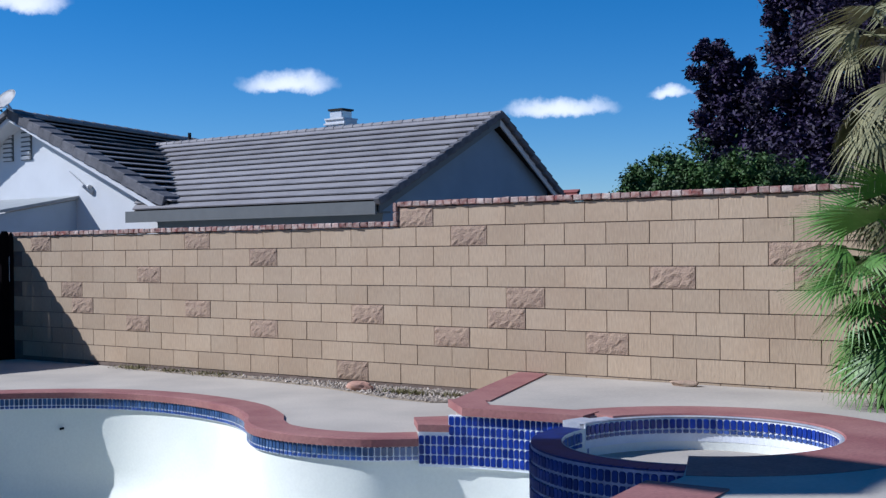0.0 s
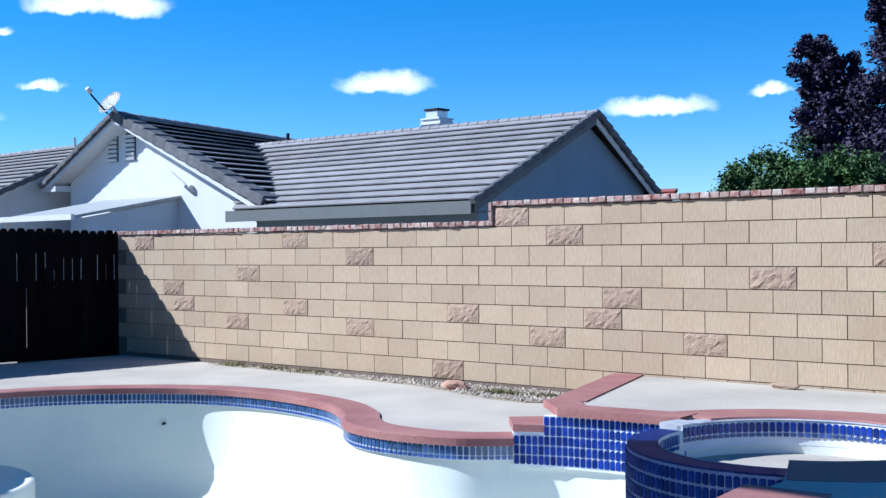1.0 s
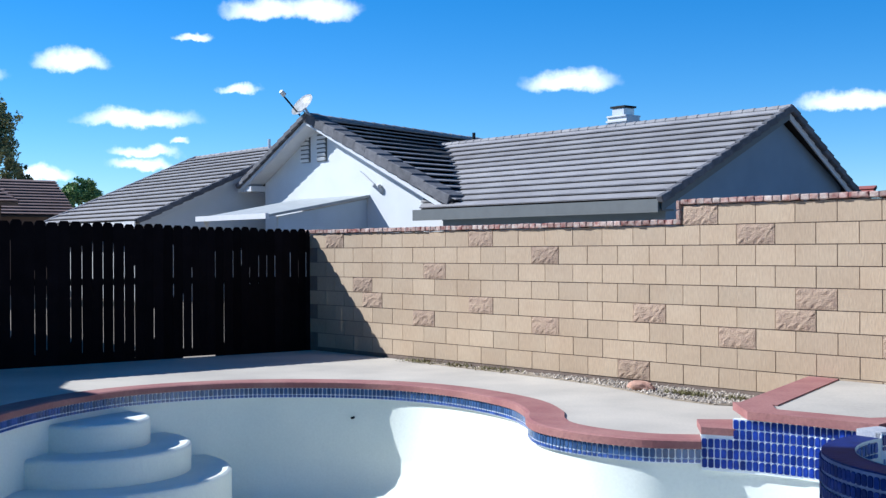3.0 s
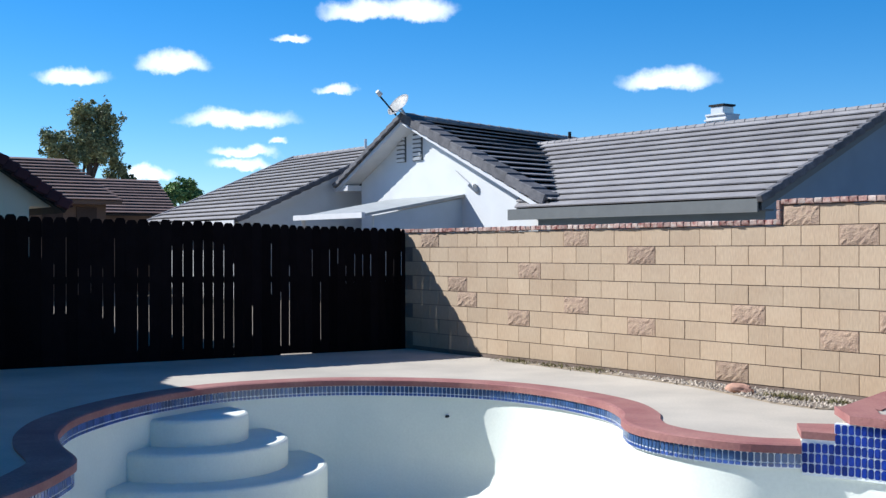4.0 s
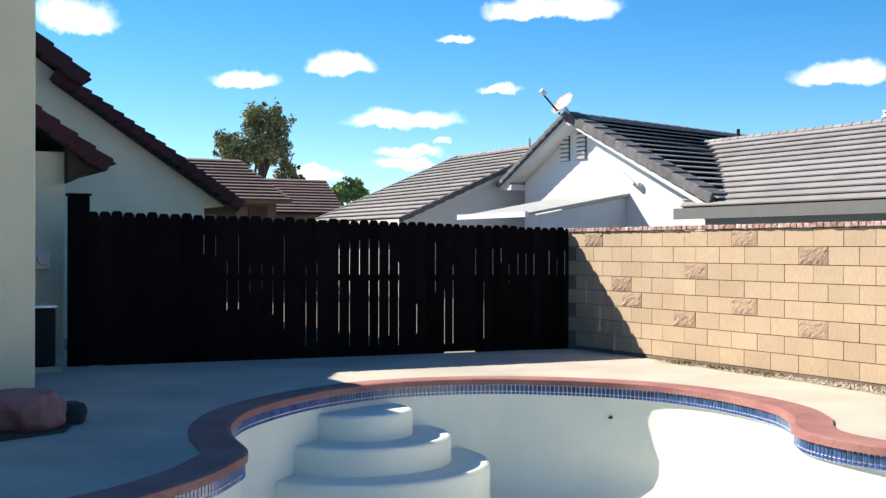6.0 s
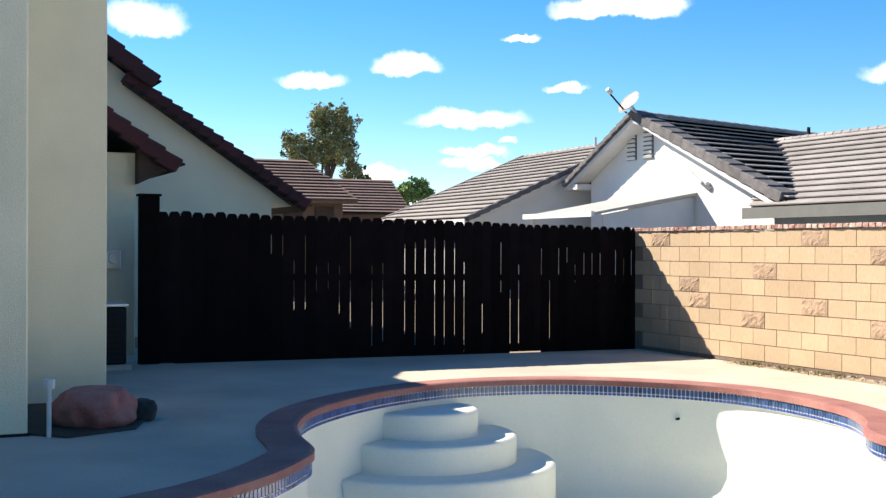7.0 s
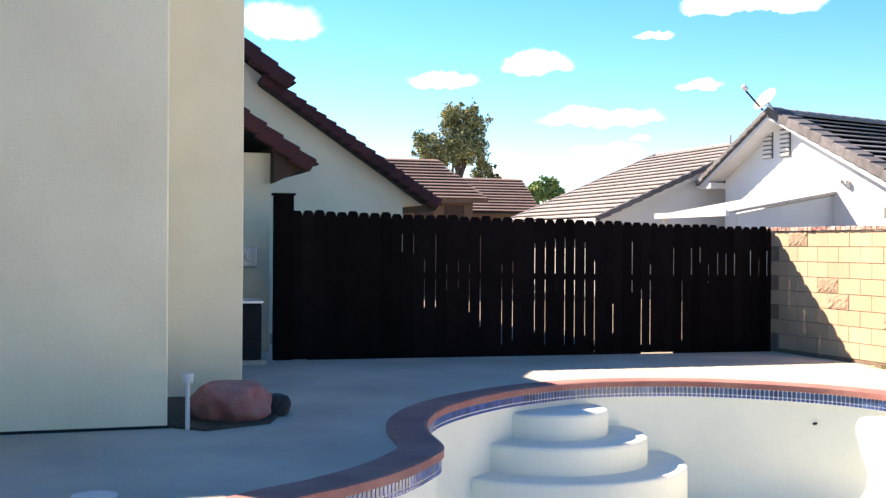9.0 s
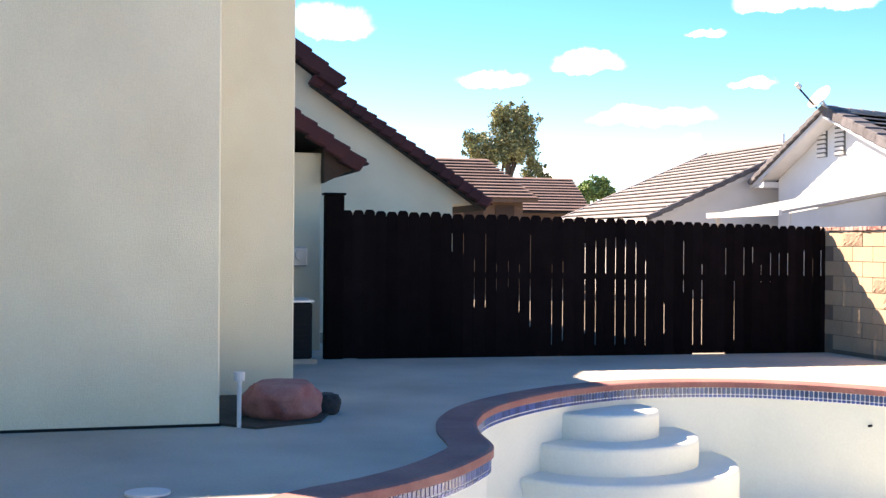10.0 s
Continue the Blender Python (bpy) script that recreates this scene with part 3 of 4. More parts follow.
def picket_mesh(w, h, foot, gap, z0, z1):
    """A dog-eared board whose far edge has shrunk back by gap between z0 and z1."""
    bm = bmesh.new()
    c = 0.032
    pts = [(0, foot), (w, foot)]
    if gap:
        pts += [(w, z0 - 0.05), (w - gap, z0), (w - gap * 0.85, (z0 + z1) / 2), (w - gap, z1), (w, z1 + 0.04)]
    notch = h - 0.07
    pts += [(w, notch), (w - 0.004, notch + 0.02), (w - 0.007, h - c), (w - c, h), (c, h), (0.004, h - c), (0, notch)]
    a = [bm.verts.new((px, -0.007, z)) for px, z in pts]
    b = [bm.verts.new((px, 0.007, z)) for px, z in pts]
    bm.faces.new(a)
    bm.faces.new(b[::-1])
    for i in range(len(pts)):
        j = (i + 1) % len(pts)
        bm.faces.new((a[i], b[i], b[j], a[j]))
    bm.normal_update()
    bmesh.ops.triangulate(bm, faces=[f for f in bm.faces if len(f.verts) > 4])
    bmesh.ops.recalc_face_normals(bm, faces=bm.faces[:])
    me = bpy.data.meshes.new("picket")
    bm.to_mesh(me)
    bm.free()
    me.materials.append(M_FENCE)
    return me


turn = math.atan2(fdir.y, fdir.x)
rnd = random.Random(11)
edges = [0.0]
for stop in [j[0] for j in JOINTS] + [flen - 0.1]:
    count = max(1, round((stop - edges[-1]) / 0.138))
    first = edges[-1]
    edges += [first + (stop - first) * (i + 1) / count for i in range(count)]
opened = {round(j[0], 3): j for j in JOINTS}
for s0, s1 in zip(edges, edges[1:]):
    h = 1.745 + 0.15 * min(1, s0 / flen * 1.05) + rnd.uniform(-0.012, 0.012)
    hit = opened.get(round(s1, 3))
    wide = 0.0095 - 0.0009 * s1 + rnd.uniform(0.0012, 0.0048)
    foot = 0.008 if 1.6 < s1 < 2.1 else -0.055
    ob = new("picket", picket_mesh(s1 - s0 - 0.0015, h, foot, wide if hit else 0, hit[1] if hit else 0, hit[2] if hit else 0))
    ob.parent = fence
    q = F0 + fdir * s0
    ob.matrix_basis = Matrix.Translation((q.x, q.y, 0)) @ Matrix.Rotation(turn, 4, "Z")
for z in (0.06, 1.02, 1.6):
    a, b = F0 - fnorm * 0.027, F1 - fnorm * 0.027
    part("rail", board((a.x, a.y, z), (b.x, b.y, z + 0.06), 0.085, 0.038), M_FENCE, fence)
for s0 in (0.1, 2.27, 4.15):
    q = F0 + fdir * s0 - fnorm * 0.092
    part("post", box(q.x - 0.045, q.x + 0.045, q.y - 0.045, q.y + 0.045, -0.1, 1.7, bevel=0.006), M_FENCE, fence)
gate_post = thing("gate_post", "thick dark wooden gate post beside the house", "post")
part("post", box(-7.28, -7.12, -7.02, -6.78, -0.06, 2.07, bevel=0.01), M_FENCE, gate_post)
part("cap", box(-7.3, -7.1, -7.04, -6.76, 2.07, 2.1, bevel=0.006), M_FENCE, gate_post)


# ---- roofs ----
def roof_slope(a, b, c, d, courses, mat, parent, thick=0.075, name="tile_course"):
    """A tiled slope: a, b along the eave, c, d along the ridge (c above b); each course laps the one below."""
    a, b, c, d = (Vector(q) for q in (a, b, c, d))
    n = (b - a).cross(d - a).normalized()
    if n.z < 0:
        n = -n
    bm = bmesh.new()
    vs = [bm.verts.new(q + n * h) for h in (-0.09, -0.035) for q in (a, b, c, d)]
    for q in ((3, 2, 1, 0), (4, 5, 6, 7), (0, 1, 5, 4), (1, 2, 6, 5), (2, 3, 7, 6), (3, 0, 4, 7)):
        bm.faces.new([vs[j] for j in q])
    part("roof_deck", bm, M_FELT, parent, "dark roofing felt under the tiles")
    for i in range(courses):
        s0, s1 = (i - 0.12) / courses, (i + 1) / courses
        lo = (a.lerp(d, s0), b.lerp(c, s0))
        hi = (a.lerp(d, s1), b.lerp(c, s1))
        bm = bmesh.new()
        vs = [bm.verts.new(q) for q in (lo[0] + n * (thick - 0.03), lo[1] + n * (thick - 0.03), hi[1] - n * 0.03, hi[0] - n * 0.03, lo[0] + n * thick, lo[1] + n * thick, hi[1], hi[0])]
        for q in ((3, 2, 1, 0), (4, 5, 6, 7), (0, 1, 5, 4), (1, 2, 6, 5), (2, 3, 7, 6), (3, 0, 4, 7)):
            bm.faces.new([vs[j] for j in q])
        part(name, bm, mat, parent)


def ridge_tiles(p, q, count, mat, parent, radius=0.12, name="ridge_tile"):
    p, q = Vector(p), Vector(q)
    bm = tube((0, 0, 0), (0, 0, (q - p).length / count * 1.08), radius, radius * 0.82, 8)
    me = bpy.data.meshes.new(name)
    bm.to_mesh(me)
    bm.free()
    me.materials.append(mat)
    rot = (q - p).to_track_quat("Z", "Y").to_matrix().to_4x4()
    for i in range(count):
        o = new(name, me)
        o.parent = parent
        o.matrix_basis = Matrix.Translation(p.lerp(q, i / count)) @ rot


def rake_tiles(p, q, count, mat, parent, size=(0.17, 0.12)):
    """Stepped tiles that cap a sloping roof end, p at the eave."""
    p, q = Vector(p), Vector(q)
    step = (q - p).length / count
    w, h = size
    bm = box(-w / 2, w / 2, -step * 0.56, step * 0.56, -h, 0.03, bevel=0.02)
    for v in bm.verts:
        v.co.z += -0.035 * v.co.y / step
    me = bpy.data.meshes.new("rake_tile")
    bm.to_mesh(me)
    bm.free()
    me.materials.append(mat)
    d = (q - p).normalized()
    side_ = d.cross(Vector((0, 0, 1))).normalized()
    up = side_.cross(d)
    m = Matrix((side_, d, up)).transposed().to_4x4()
    for i in range(count):
        o = new("rake_tile", me)
        o.parent = parent
        o.matrix_basis = Matrix.Translation(p.lerp(q, (i + 0.5) / count)) @ m

# ---- the neighbours' house behind the wall ----
nb = thing("house", "white stucco single-storey house with grey tile roofs behind the block wall", "house")
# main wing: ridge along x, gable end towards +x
part("wall", extrude_side([(9.6, -0.06), (9.6, 2.45), (13.6, 4.3), (16.0, 2.9), (16.0, -0.06)], "x", -15.38, -8.25), M_SHADEDWALL, nb, "gable wall in slate blue, its shade put into the colour")
roof_slope((-15.75, 9.17, 2.46), (-7.98, 9.17, 2.46), (-7.98, 13.6, 4.58), (-20.3, 13.6, 4.58), 13, M_ROOF, nb, thick=0.065)
roof_slope((-7.98, 17.0, 2.3), (-21.0, 17.0, 2.3), (-21.0, 13.6, 4.58), (-7.98, 13.6, 4.58), 14, M_ROOF, nb)
ridge_tiles((-7.95, 13.6, 4.58), (-21.0, 13.6, 4.58), 40, M_ROOF, nb, 0.08)
rake_tiles((-7.98, 9.1, 2.46), (-7.98, 13.6, 4.62), 14, M_RAKE_SHADED, nb)
rake_tiles((-7.98, 17.0, 2.3), (-7.98, 13.6, 4.62), 13, M_RAKE_SHADED, nb)
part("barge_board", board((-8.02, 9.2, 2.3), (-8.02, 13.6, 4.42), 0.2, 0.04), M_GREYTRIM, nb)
part("barge_board", board((-8.02, 16.9, 2.2), (-8.02, 13.6, 4.42), 0.2, 0.04), M_TRIM, nb)
part("fascia", box(-16.0, -8.05, 9.12, 9.17, 2.17, 2.44), M_GREYTRIM, nb, "grey eave fascia")
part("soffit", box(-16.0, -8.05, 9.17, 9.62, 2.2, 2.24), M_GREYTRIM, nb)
# cross wing: ridge along y, white gable towards the wall
part("gable_wall", extrude_side([(-24.2, -0.06), (-24.2, 3.5), (-21.1, 5.02), (-15.4, 2.6), (-15.4, -0.06)], "y", 9.85, 11.5), M_WHITE, nb, "bright white stucco gable wall")
roof_slope((-14.6, 9.3, 2.6), (-14.6, 18.2, 2.6), (-22.6, 18.2, 5.02), (-21.1, 9.3, 5.25), 15, M_ROOF, nb, thick=0.11)
roof_slope((-24.9, 18.2, 3.45), (-24.9, 9.3, 3.45), (-21.1, 9.3, 5.25), (-22.6, 18.2, 5.02), 11, M_ROOF, nb)
ridge_tiles((-21.1, 9.3, 5.26), (-22.6, 18.2, 5.03), 20, M_ROOF, nb, 0.11)
rake_tiles((-14.75, 9.5, 2.74), (-21.1, 9.5, 5.35), 13, M_RAKE_SHADED, nb, (0.5, 0.24))
rake_tiles((-24.9, 9.3, 3.45), (-21.1, 9.3, 5.32), 11, M_RAKE_SHADED, nb, (0.17, 0.12))
part("barge_board", board((-14.9, 9.33, 2.43), (-21.1, 9.33, 5.08), 0.12, 0.04), M_TRIM, nb, "white-painted barge board")
part("barge_board", board((-24.8, 9.33, 3.3), (-21.1, 9.33, 5.1), 0.12, 0.04), M_TRIM, nb, "white-painted barge board")
part("eave_box", box(-25.0, -24.2, 9.35, 10.2, 3.25, 3.42), M_TRIM, nb)
for x0 in (-22.15, -21.3):
    vent = part("gable_vent", box(x0, x0 + 0.46, 9.815, 9.85, 4.0, 4.78), M_GREYTRIM, nb, "louvred attic vent")
    for k in range(6):
        part("louvre", board((x0 + 0.02, 9.79, 4.06 + k * 0.125), (x0 + 0.44, 9.79, 4.06 + k * 0.125), 0.085, 0.03, (0, -0.5, 1)), M_TRIM, vent)
part("soffit", extrude_side([(-24.8, 3.22), (-21.1, 5.02), (-14.9, 2.38), (-14.9, 2.42), (-21.1, 5.06), (-24.8, 3.26)], "y", 9.34, 9.86), M_TRIM, nb, "pale boarded soffit")
lamp = part("wall_lamp", box(-18.37, -18.23, 9.72, 9.85, 3.08, 3.21, bevel=0.03), M_DISH, nb, "small floodlight on a bracket")
part("lamp_head", tube((-18.4, 9.68, 3.19), (-18.23, 9.86, 3.01), 0.045, 0.08, 10), M_DISH, lamp)
part("downpipe", board((-19.15, 9.8, 3.58), (-18.4, 9.8, 3.13), 0.06, 0.05), M_TRIM, nb)
# third wing with the gable towards +x
part("wall", extrude_side([(6.5, -0.06), (6.5, 2.35), (11.9, 4.7), (14.0, 4.0), (14.0, -0.06)], "x", -32.0, -25.25), M_WHITE, nb, "white stucco end wall")
roof_slope((-32.4, 6.0, 2.35), (-25.0, 6.0, 2.35), (-25.0, 11.9, 4.92), (-32.4, 11.9, 4.88), 17, M_ROOF, nb)
ridge_tiles((-32.4, 6.0, 2.37), (-32.4, 11.9, 4.9), 17, M_ROOF, nb, 0.07, "hip_tile")
rake_tiles((-25.0, 6.0, 2.37), (-25.0, 11.9, 4.98), 17, M_RAKE_SHADED, nb)
ridge_tiles((-22.0, 11.9, 4.93), (-32.4, 11.9, 4.89), 28, M_ROOF, nb, 0.06)
part("barge_board", board((-25.05, 6.1, 2.22), (-25.05, 11.8, 4.72), 0.16, 0.04), M_TRIM, nb)
part("fascia", box(-32.4, -25.1, 5.96, 6.0, 2.12, 2.33), M_TRIM, nb)
part("roof_pipe", tube((-23.3, 11.0, 4.3), (-23.3, 11.0, 5.15), 0.04), M_METAL, nb)
part("roof_pipe", tube((-26.8, 11.6, 4.8), (-26.8, 11.6, 5.15), 0.05), M_METAL, nb)
part("roof_pipe", tube((-19.9, 14.6, 4.3), (-19.9, 14.6, 5.0), 0.05), M_DARK, nb)
chim = part("chimney", box(-13.75, -13.05, 13.85, 14.35, 3.9, 4.88, bevel=0.02), M_TRIM, nb, "white-painted metal-clad chimney")
for k in range(3):
    part("collar", box(-13.79 + k * 0.03, -13.01 - k * 0.03, 13.81, 14.39, 4.6 + k * 0.13, 4.64 + k * 0.13), M_TRIM, chim)
part("chimney_cap", box(-13.63, -13.19, 13.9, 14.3, 4.88, 5.1, bevel=0.02), M_METAL, chim)
part("lid", box(-13.66, -13.16, 13.87, 14.33, 5.1, 5.15), M_DARK, chim)
# patio cover on the gable wall
cover = part("patio_cover", extrude_side([(6.62, 2.3), (6.62, 2.37), (9.85, 2.95), (9.85, 2.87)], "x", -22.4, -18.8), M_PALEPANEL, nb, "pale grey sloping patio cover")
part("gutter", box(-22.45, -18.75, 6.52, 6.62, 2.26, 2.4), M_TRIM, cover, "white gutter")
part("side_panel", extrude_side([(7.0, 0.0), (7.0, 2.32), (9.85, 2.84), (9.85, 0.0)], "x", -19.0, -18.92), M_BLUEWALL, cover, "pale blue-grey side panel")
part("post", box(-22.3, -22.2, 6.7, 6.8, -0.06, 2.32), M_TRIM, cover)

dish = thing("satellite_dish", "grey satellite dish with feed arm on the gable's peak", "satellite dish")
DC = Vector((-21.12, 9.22, 5.56))
bm = bmesh.new()
face = Vector((0.09, -0.77, 0.6)).normalized()
m = Matrix.Translation(DC) @ face.to_track_quat("Z", "Y").to_matrix().to_4x4()
loops = []
for r in (0.0, 0.13, 0.26, 0.36):
    loops.append([bm.verts.new(m @ Vector((r * math.cos(a * 0.3142), r * 1.1 * math.sin(a * 0.3142), 0.35 * r * r))) for a in range(20)] if r else [bm.verts.new(m @ Vector((0, 0, 0)))])
for i in range(20):
    bm.faces.new((loops[0][0], loops[1][i], loops[1][(i + 1) % 20]))
    for a, b in zip(loops[1:], loops[2:]):
        bm.faces.new((a[i], b[i], b[(i + 1) % 20], a[(i + 1) % 20]))
bmesh.ops.solidify(bm, geom=bm.faces[:], thickness=0.02)
part("reflector", bm, M_DISH, dish, smooth=True)
part("mast", tube((-21.0, 9.4, 5.25), DC - face * 0.03, 0.035), M_METAL, dish)
tip = DC + Vector((-0.22, -0.52, 0.27))
part("feed_arm", tube(DC + Vector((0.02, -0.1, -0.3)), tip, 0.025), M_DARK, dish)
part("feed_head", tube(tip - face * 0.06 + Vector((0, 0, 0.05)), tip + face * 0.1 + Vector((0, 0, 0.05)), 0.075, 0.06, 10), M_DISH, dish)
part("brace", tube((-20.6, 9.3, 5.15), DC - face * 0.03 + Vector((0, 0, -0.15)), 0.02), M_METAL, dish)

# ---- far houses past the fence ----
far_house = thing("house", "distant brown-roofed house beyond the fence", "house")
roof_slope((-27, -1.5, 2.9), (-27, 3.25, 2.9), (-30, 2.55, 4.3), (-30, -1.5, 4.3), 13, M_BROWN_ROOF, far_house, thick=0.06)
part("wall", box(-33, -27.4, -1.5, 2.9, -0.06, 2.9), M_BROWN_WOOD, far_house, "brown board siding")
part("hip_roof", extrude_side([(2.5, 4.26), (3.25, 2.9), (-1.5, 2.9), (-1.5, 4.26)], "x", -33.0, -30.02), M_BROWN_ROOF, far_house)
part("fascia", box(-27.06, -27.0, -1.5, 3.25, 2.78, 2.9), M_BROWN_WOOD, far_house)
for y0 in (1.0, 2.0):
    part("window_frame", box(-27.4, -27.34, y0, y0 + 0.6, 1.6, 2.7), M_DARKWOOD, far_house)
far_two = thing("house", "distant low brown-roofed house behind the first", "house")
roof_slope((-34, 2.0, 2.75), (-34, 8.0, 2.75), (-37, 8.4, 4.15), (-37, 2.0, 4.15), 12, M_BROWN_ROOF, far_two, thick=0.06)
part("wall", box(-40, -34.4, 2.0, 7.6, -0.06, 2.75), M_BROWN_WOOD, far_two)

far_red = thing("house", "distant house with a low red tile roof behind the block wall", "house")
roof_slope((-24.0, 28.0, 2.65), (-15.0, 28.0, 2.65), (-15.6, 30.0, 3.66), (-24.0, 30.0, 3.66), 6, M_RED_FAR, far_red)
part("wall", box(-23.6, -15.4, 28.4, 33.0, -0.06, 2.7), M_STUCCO, far_red)

# ---- the home beside the pool ----
home = thing("house", "cream stucco house with maroon tile roofs beside the pool", "house")
part("wall", box(-12.0, -3.6, -18.0, -7.98, -0.06, 4.02, bevel=0.01), M_STUCCO, home, "cream stucco wall")
part("chimney", box(-3.62, -1.75, -10.75, -8.86, -0.06, 4.0, bevel=0.015), M_STUCCO, home, "broad cream stucco chimney breast")
# thin dark box drawn as the shadow line where stucco meets deck
part("base_shadow_strip", box(-3.62, -1.735, -10.77, -8.845, 0.0, 0.022), M_DARK, home, "dark strip that stands in for the shadow line at the stucco's foot")
# stack and crown are out of view, added to cast the shadow across the spa
part("unseen_shadow_stack", box(-3.6, -1.76, -9.24, -8.87, 3.99, 6.61, bevel=0.015), M_STUCCO, home)
part("unseen_shadow_crown", box(-3.85, -1.5, -9.32, -8.45, 6.6, 7.15, bevel=0.02), M_STUCCO, home)
part("wall", box(-11.5, -8.5, -10.0, -6.83, -0.06, 2.7, bevel=0.01), M_STUCCO, home, "cream stucco side wall")
roof_slope((-11.7, -6.3, 2.52), (-8.2, -6.3, 2.52), (-8.2, -8.1, 3.78), (-11.7, -8.1, 3.78), 6, M_RED_ROOF, home)
rake_tiles((-8.22, -6.3, 2.57), (-8.22, -8.1, 3.82), 8, M_RED_ROOF, home, (0.2, 0.18))
part("eave_end", extrude_side([(-6.4, 2.49), (-6.83, 2.28), (-6.83, 2.84), (-6.7, 2.74)], "x", -11.5, -8.26), M_DARKWOOD, home, "boxed dark wooden eave")
# added block behind the camera, holds back sky light from the shaded deck
part("wall", box(-3.58, 14.0, -18.0, -13.4, -0.06, 4.0, bevel=0.01), M_STUCCO, home, "unseen stucco block added behind the camera to cut sky light")
# roofs over the home, out of view; the last two top the added block
for eave_a, eave_b, top_b, top_a in (((-12.0, -7.98), (-3.6, -7.98), (-7.8, -11.8), (-7.8, -11.8)), ((-3.6, -7.98), (-3.6, -18.0), (-7.8, -14.2), (-7.8, -11.8)),
                                     ((-3.6, -18.0), (-12.0, -18.0), (-7.8, -14.2), (-7.8, -14.2)), ((-12.0, -18.0), (-12.0, -7.98), (-7.8, -11.8), (-7.8, -14.2))):
    top_a, top_b = (Vector(q).lerp(Vector(e), 0.03) for q, e in ((top_a, eave_a), (top_b, eave_b)))
    roof_slope((*eave_a, 4.06), (*eave_b, 4.06), (*top_b, 5.5), (*top_a, 5.5), 12, M_RED_ROOF, home)
roof_slope((14.0, -13.4, 4.05), (-3.5, -13.4, 4.05), (-3.5, -15.7, 4.85), (14.0, -15.7, 4.85), 7, M_RED_ROOF, home)
roof_slope((-3.5, -18.0, 4.05), (14.0, -18.0, 4.05), (14.0, -15.7, 4.85), (-3.5, -15.7, 4.85), 7, M_RED_ROOF, home)
gable = thing("house", "cream stucco gable with steep maroon tile edge behind the fence", "house")
part("wall", extrude_side([(-12.0, -0.06), (-12.0, 5.4), (-7.9, 4.98), (-4.33, 2.42), (-4.33, -0.06)], "x", -16.0, -10.6), M_STUCCO, gable, "cream stucco gable wall")
roof_slope((-16.0, -3.8, 2.08), (-10.4, -3.8, 2.08), (-10.4, -6.6, 3.96), (-16.0, -6.6, 3.96), 9, M_RED_ROOF, gable)
rake_tiles((-10.4, -3.78, 2.15), (-10.4, -6.6, 4.03), 18, M_RED_ROOF, gable, (0.22, 0.14))
roof_slope((-16.0, -6.2, 3.9), (-10.3, -6.2, 3.9), (-10.3, -8.0, 5.3), (-16.0, -8.0, 5.3), 5, M_RED_ROOF, gable)
rake_tiles((-10.3, -6.18, 3.96), (-10.3, -8.0, 5.36), 7, M_RED_ROOF, gable, (0.22, 0.2))
part("eave_soffit", extrude_side([(-3.92, 2.1), (-4.33, 2.1), (-4.33, 2.42)], "x", -16.0, -10.62), M_STUCCO, gable)

gable.scale = (1.108, 1.108, 1.108)
gable.location = Vector(EYE) * (1 - 1.108)

ac = thing("air_conditioner", "dark air-conditioning unit standing by the side wall", "air conditioner")
part("body", box(-7.3, -6.6, -8.0, -7.27, 0.06, 0.74, bevel=0.02), M_DARK, ac)
part("top", box(-7.32, -6.58, -8.02, -7.25, 0.74, 0.775, bevel=0.006), M_METAL, ac, "pale metal top")
part("base", box(-7.35, -6.55, -8.05, -7.22, 0.0, 0.06), M_DECK, ac)
for k in range(9):
    part("slat", box(-6.602, -6.592, -7.95, -7.32, 0.12 + k * 0.066, 0.15 + k * 0.066), M_DARK, ac)
meter = thing("electric_meter", "grey round meter on the side wall", "meter")
part("box", box(-8.5, -8.42, -7.24, -7.03, 1.15, 1.41, bevel=0.01), M_METAL, meter)
part("dial", tube((-8.42, -7.12, 1.3), (-8.35, -7.12, 1.3), 0.08, 0.075, 14), M_METAL, meter)

bed = [(-3.58, -8.84), (-1.76, -8.84), (-1.5, -8.6), (-1.75, -8.05), (-2.6, -7.75), (-3.58, -7.98)]
tagged(link("soil_bed", prism(bed, -0.03, 0.02), M_BED), "dark planting bed beside the chimney", "soil", kind="structure")
rock("rock", (-2.1, -8.32, 0.0), (0.36, 0.31, 0.26), 9, "large reddish boulder beside the chimney", flat=0.15)
rock("rock", (-2.3, -7.9, 0.0), (0.15, 0.12, 0.13), 14, "small dark stone beside the boulder", mat=M_DARKSTONE)
light = thing("path_light", "slim white path light beside the boulder", "path light")
part("stake", tube((-1.62, -8.72, 0.0), (-1.62, -8.72, 0.38), 0.018, sides=10), M_TRIM, light)
part("lamp_head", tube((-1.62, -8.72, 0.37), (-1.62, -8.72, 0.44), 0.042, 0.045, 12), M_TRIM, light)
drain = thing("skimmer_lid", "round pale skimmer lid in the deck", "lid")
part("lid", tube((0.82, -9.52, 0.004), (0.82, -9.52, 0.016), 0.13, sides=20), M_TRIM, drain)


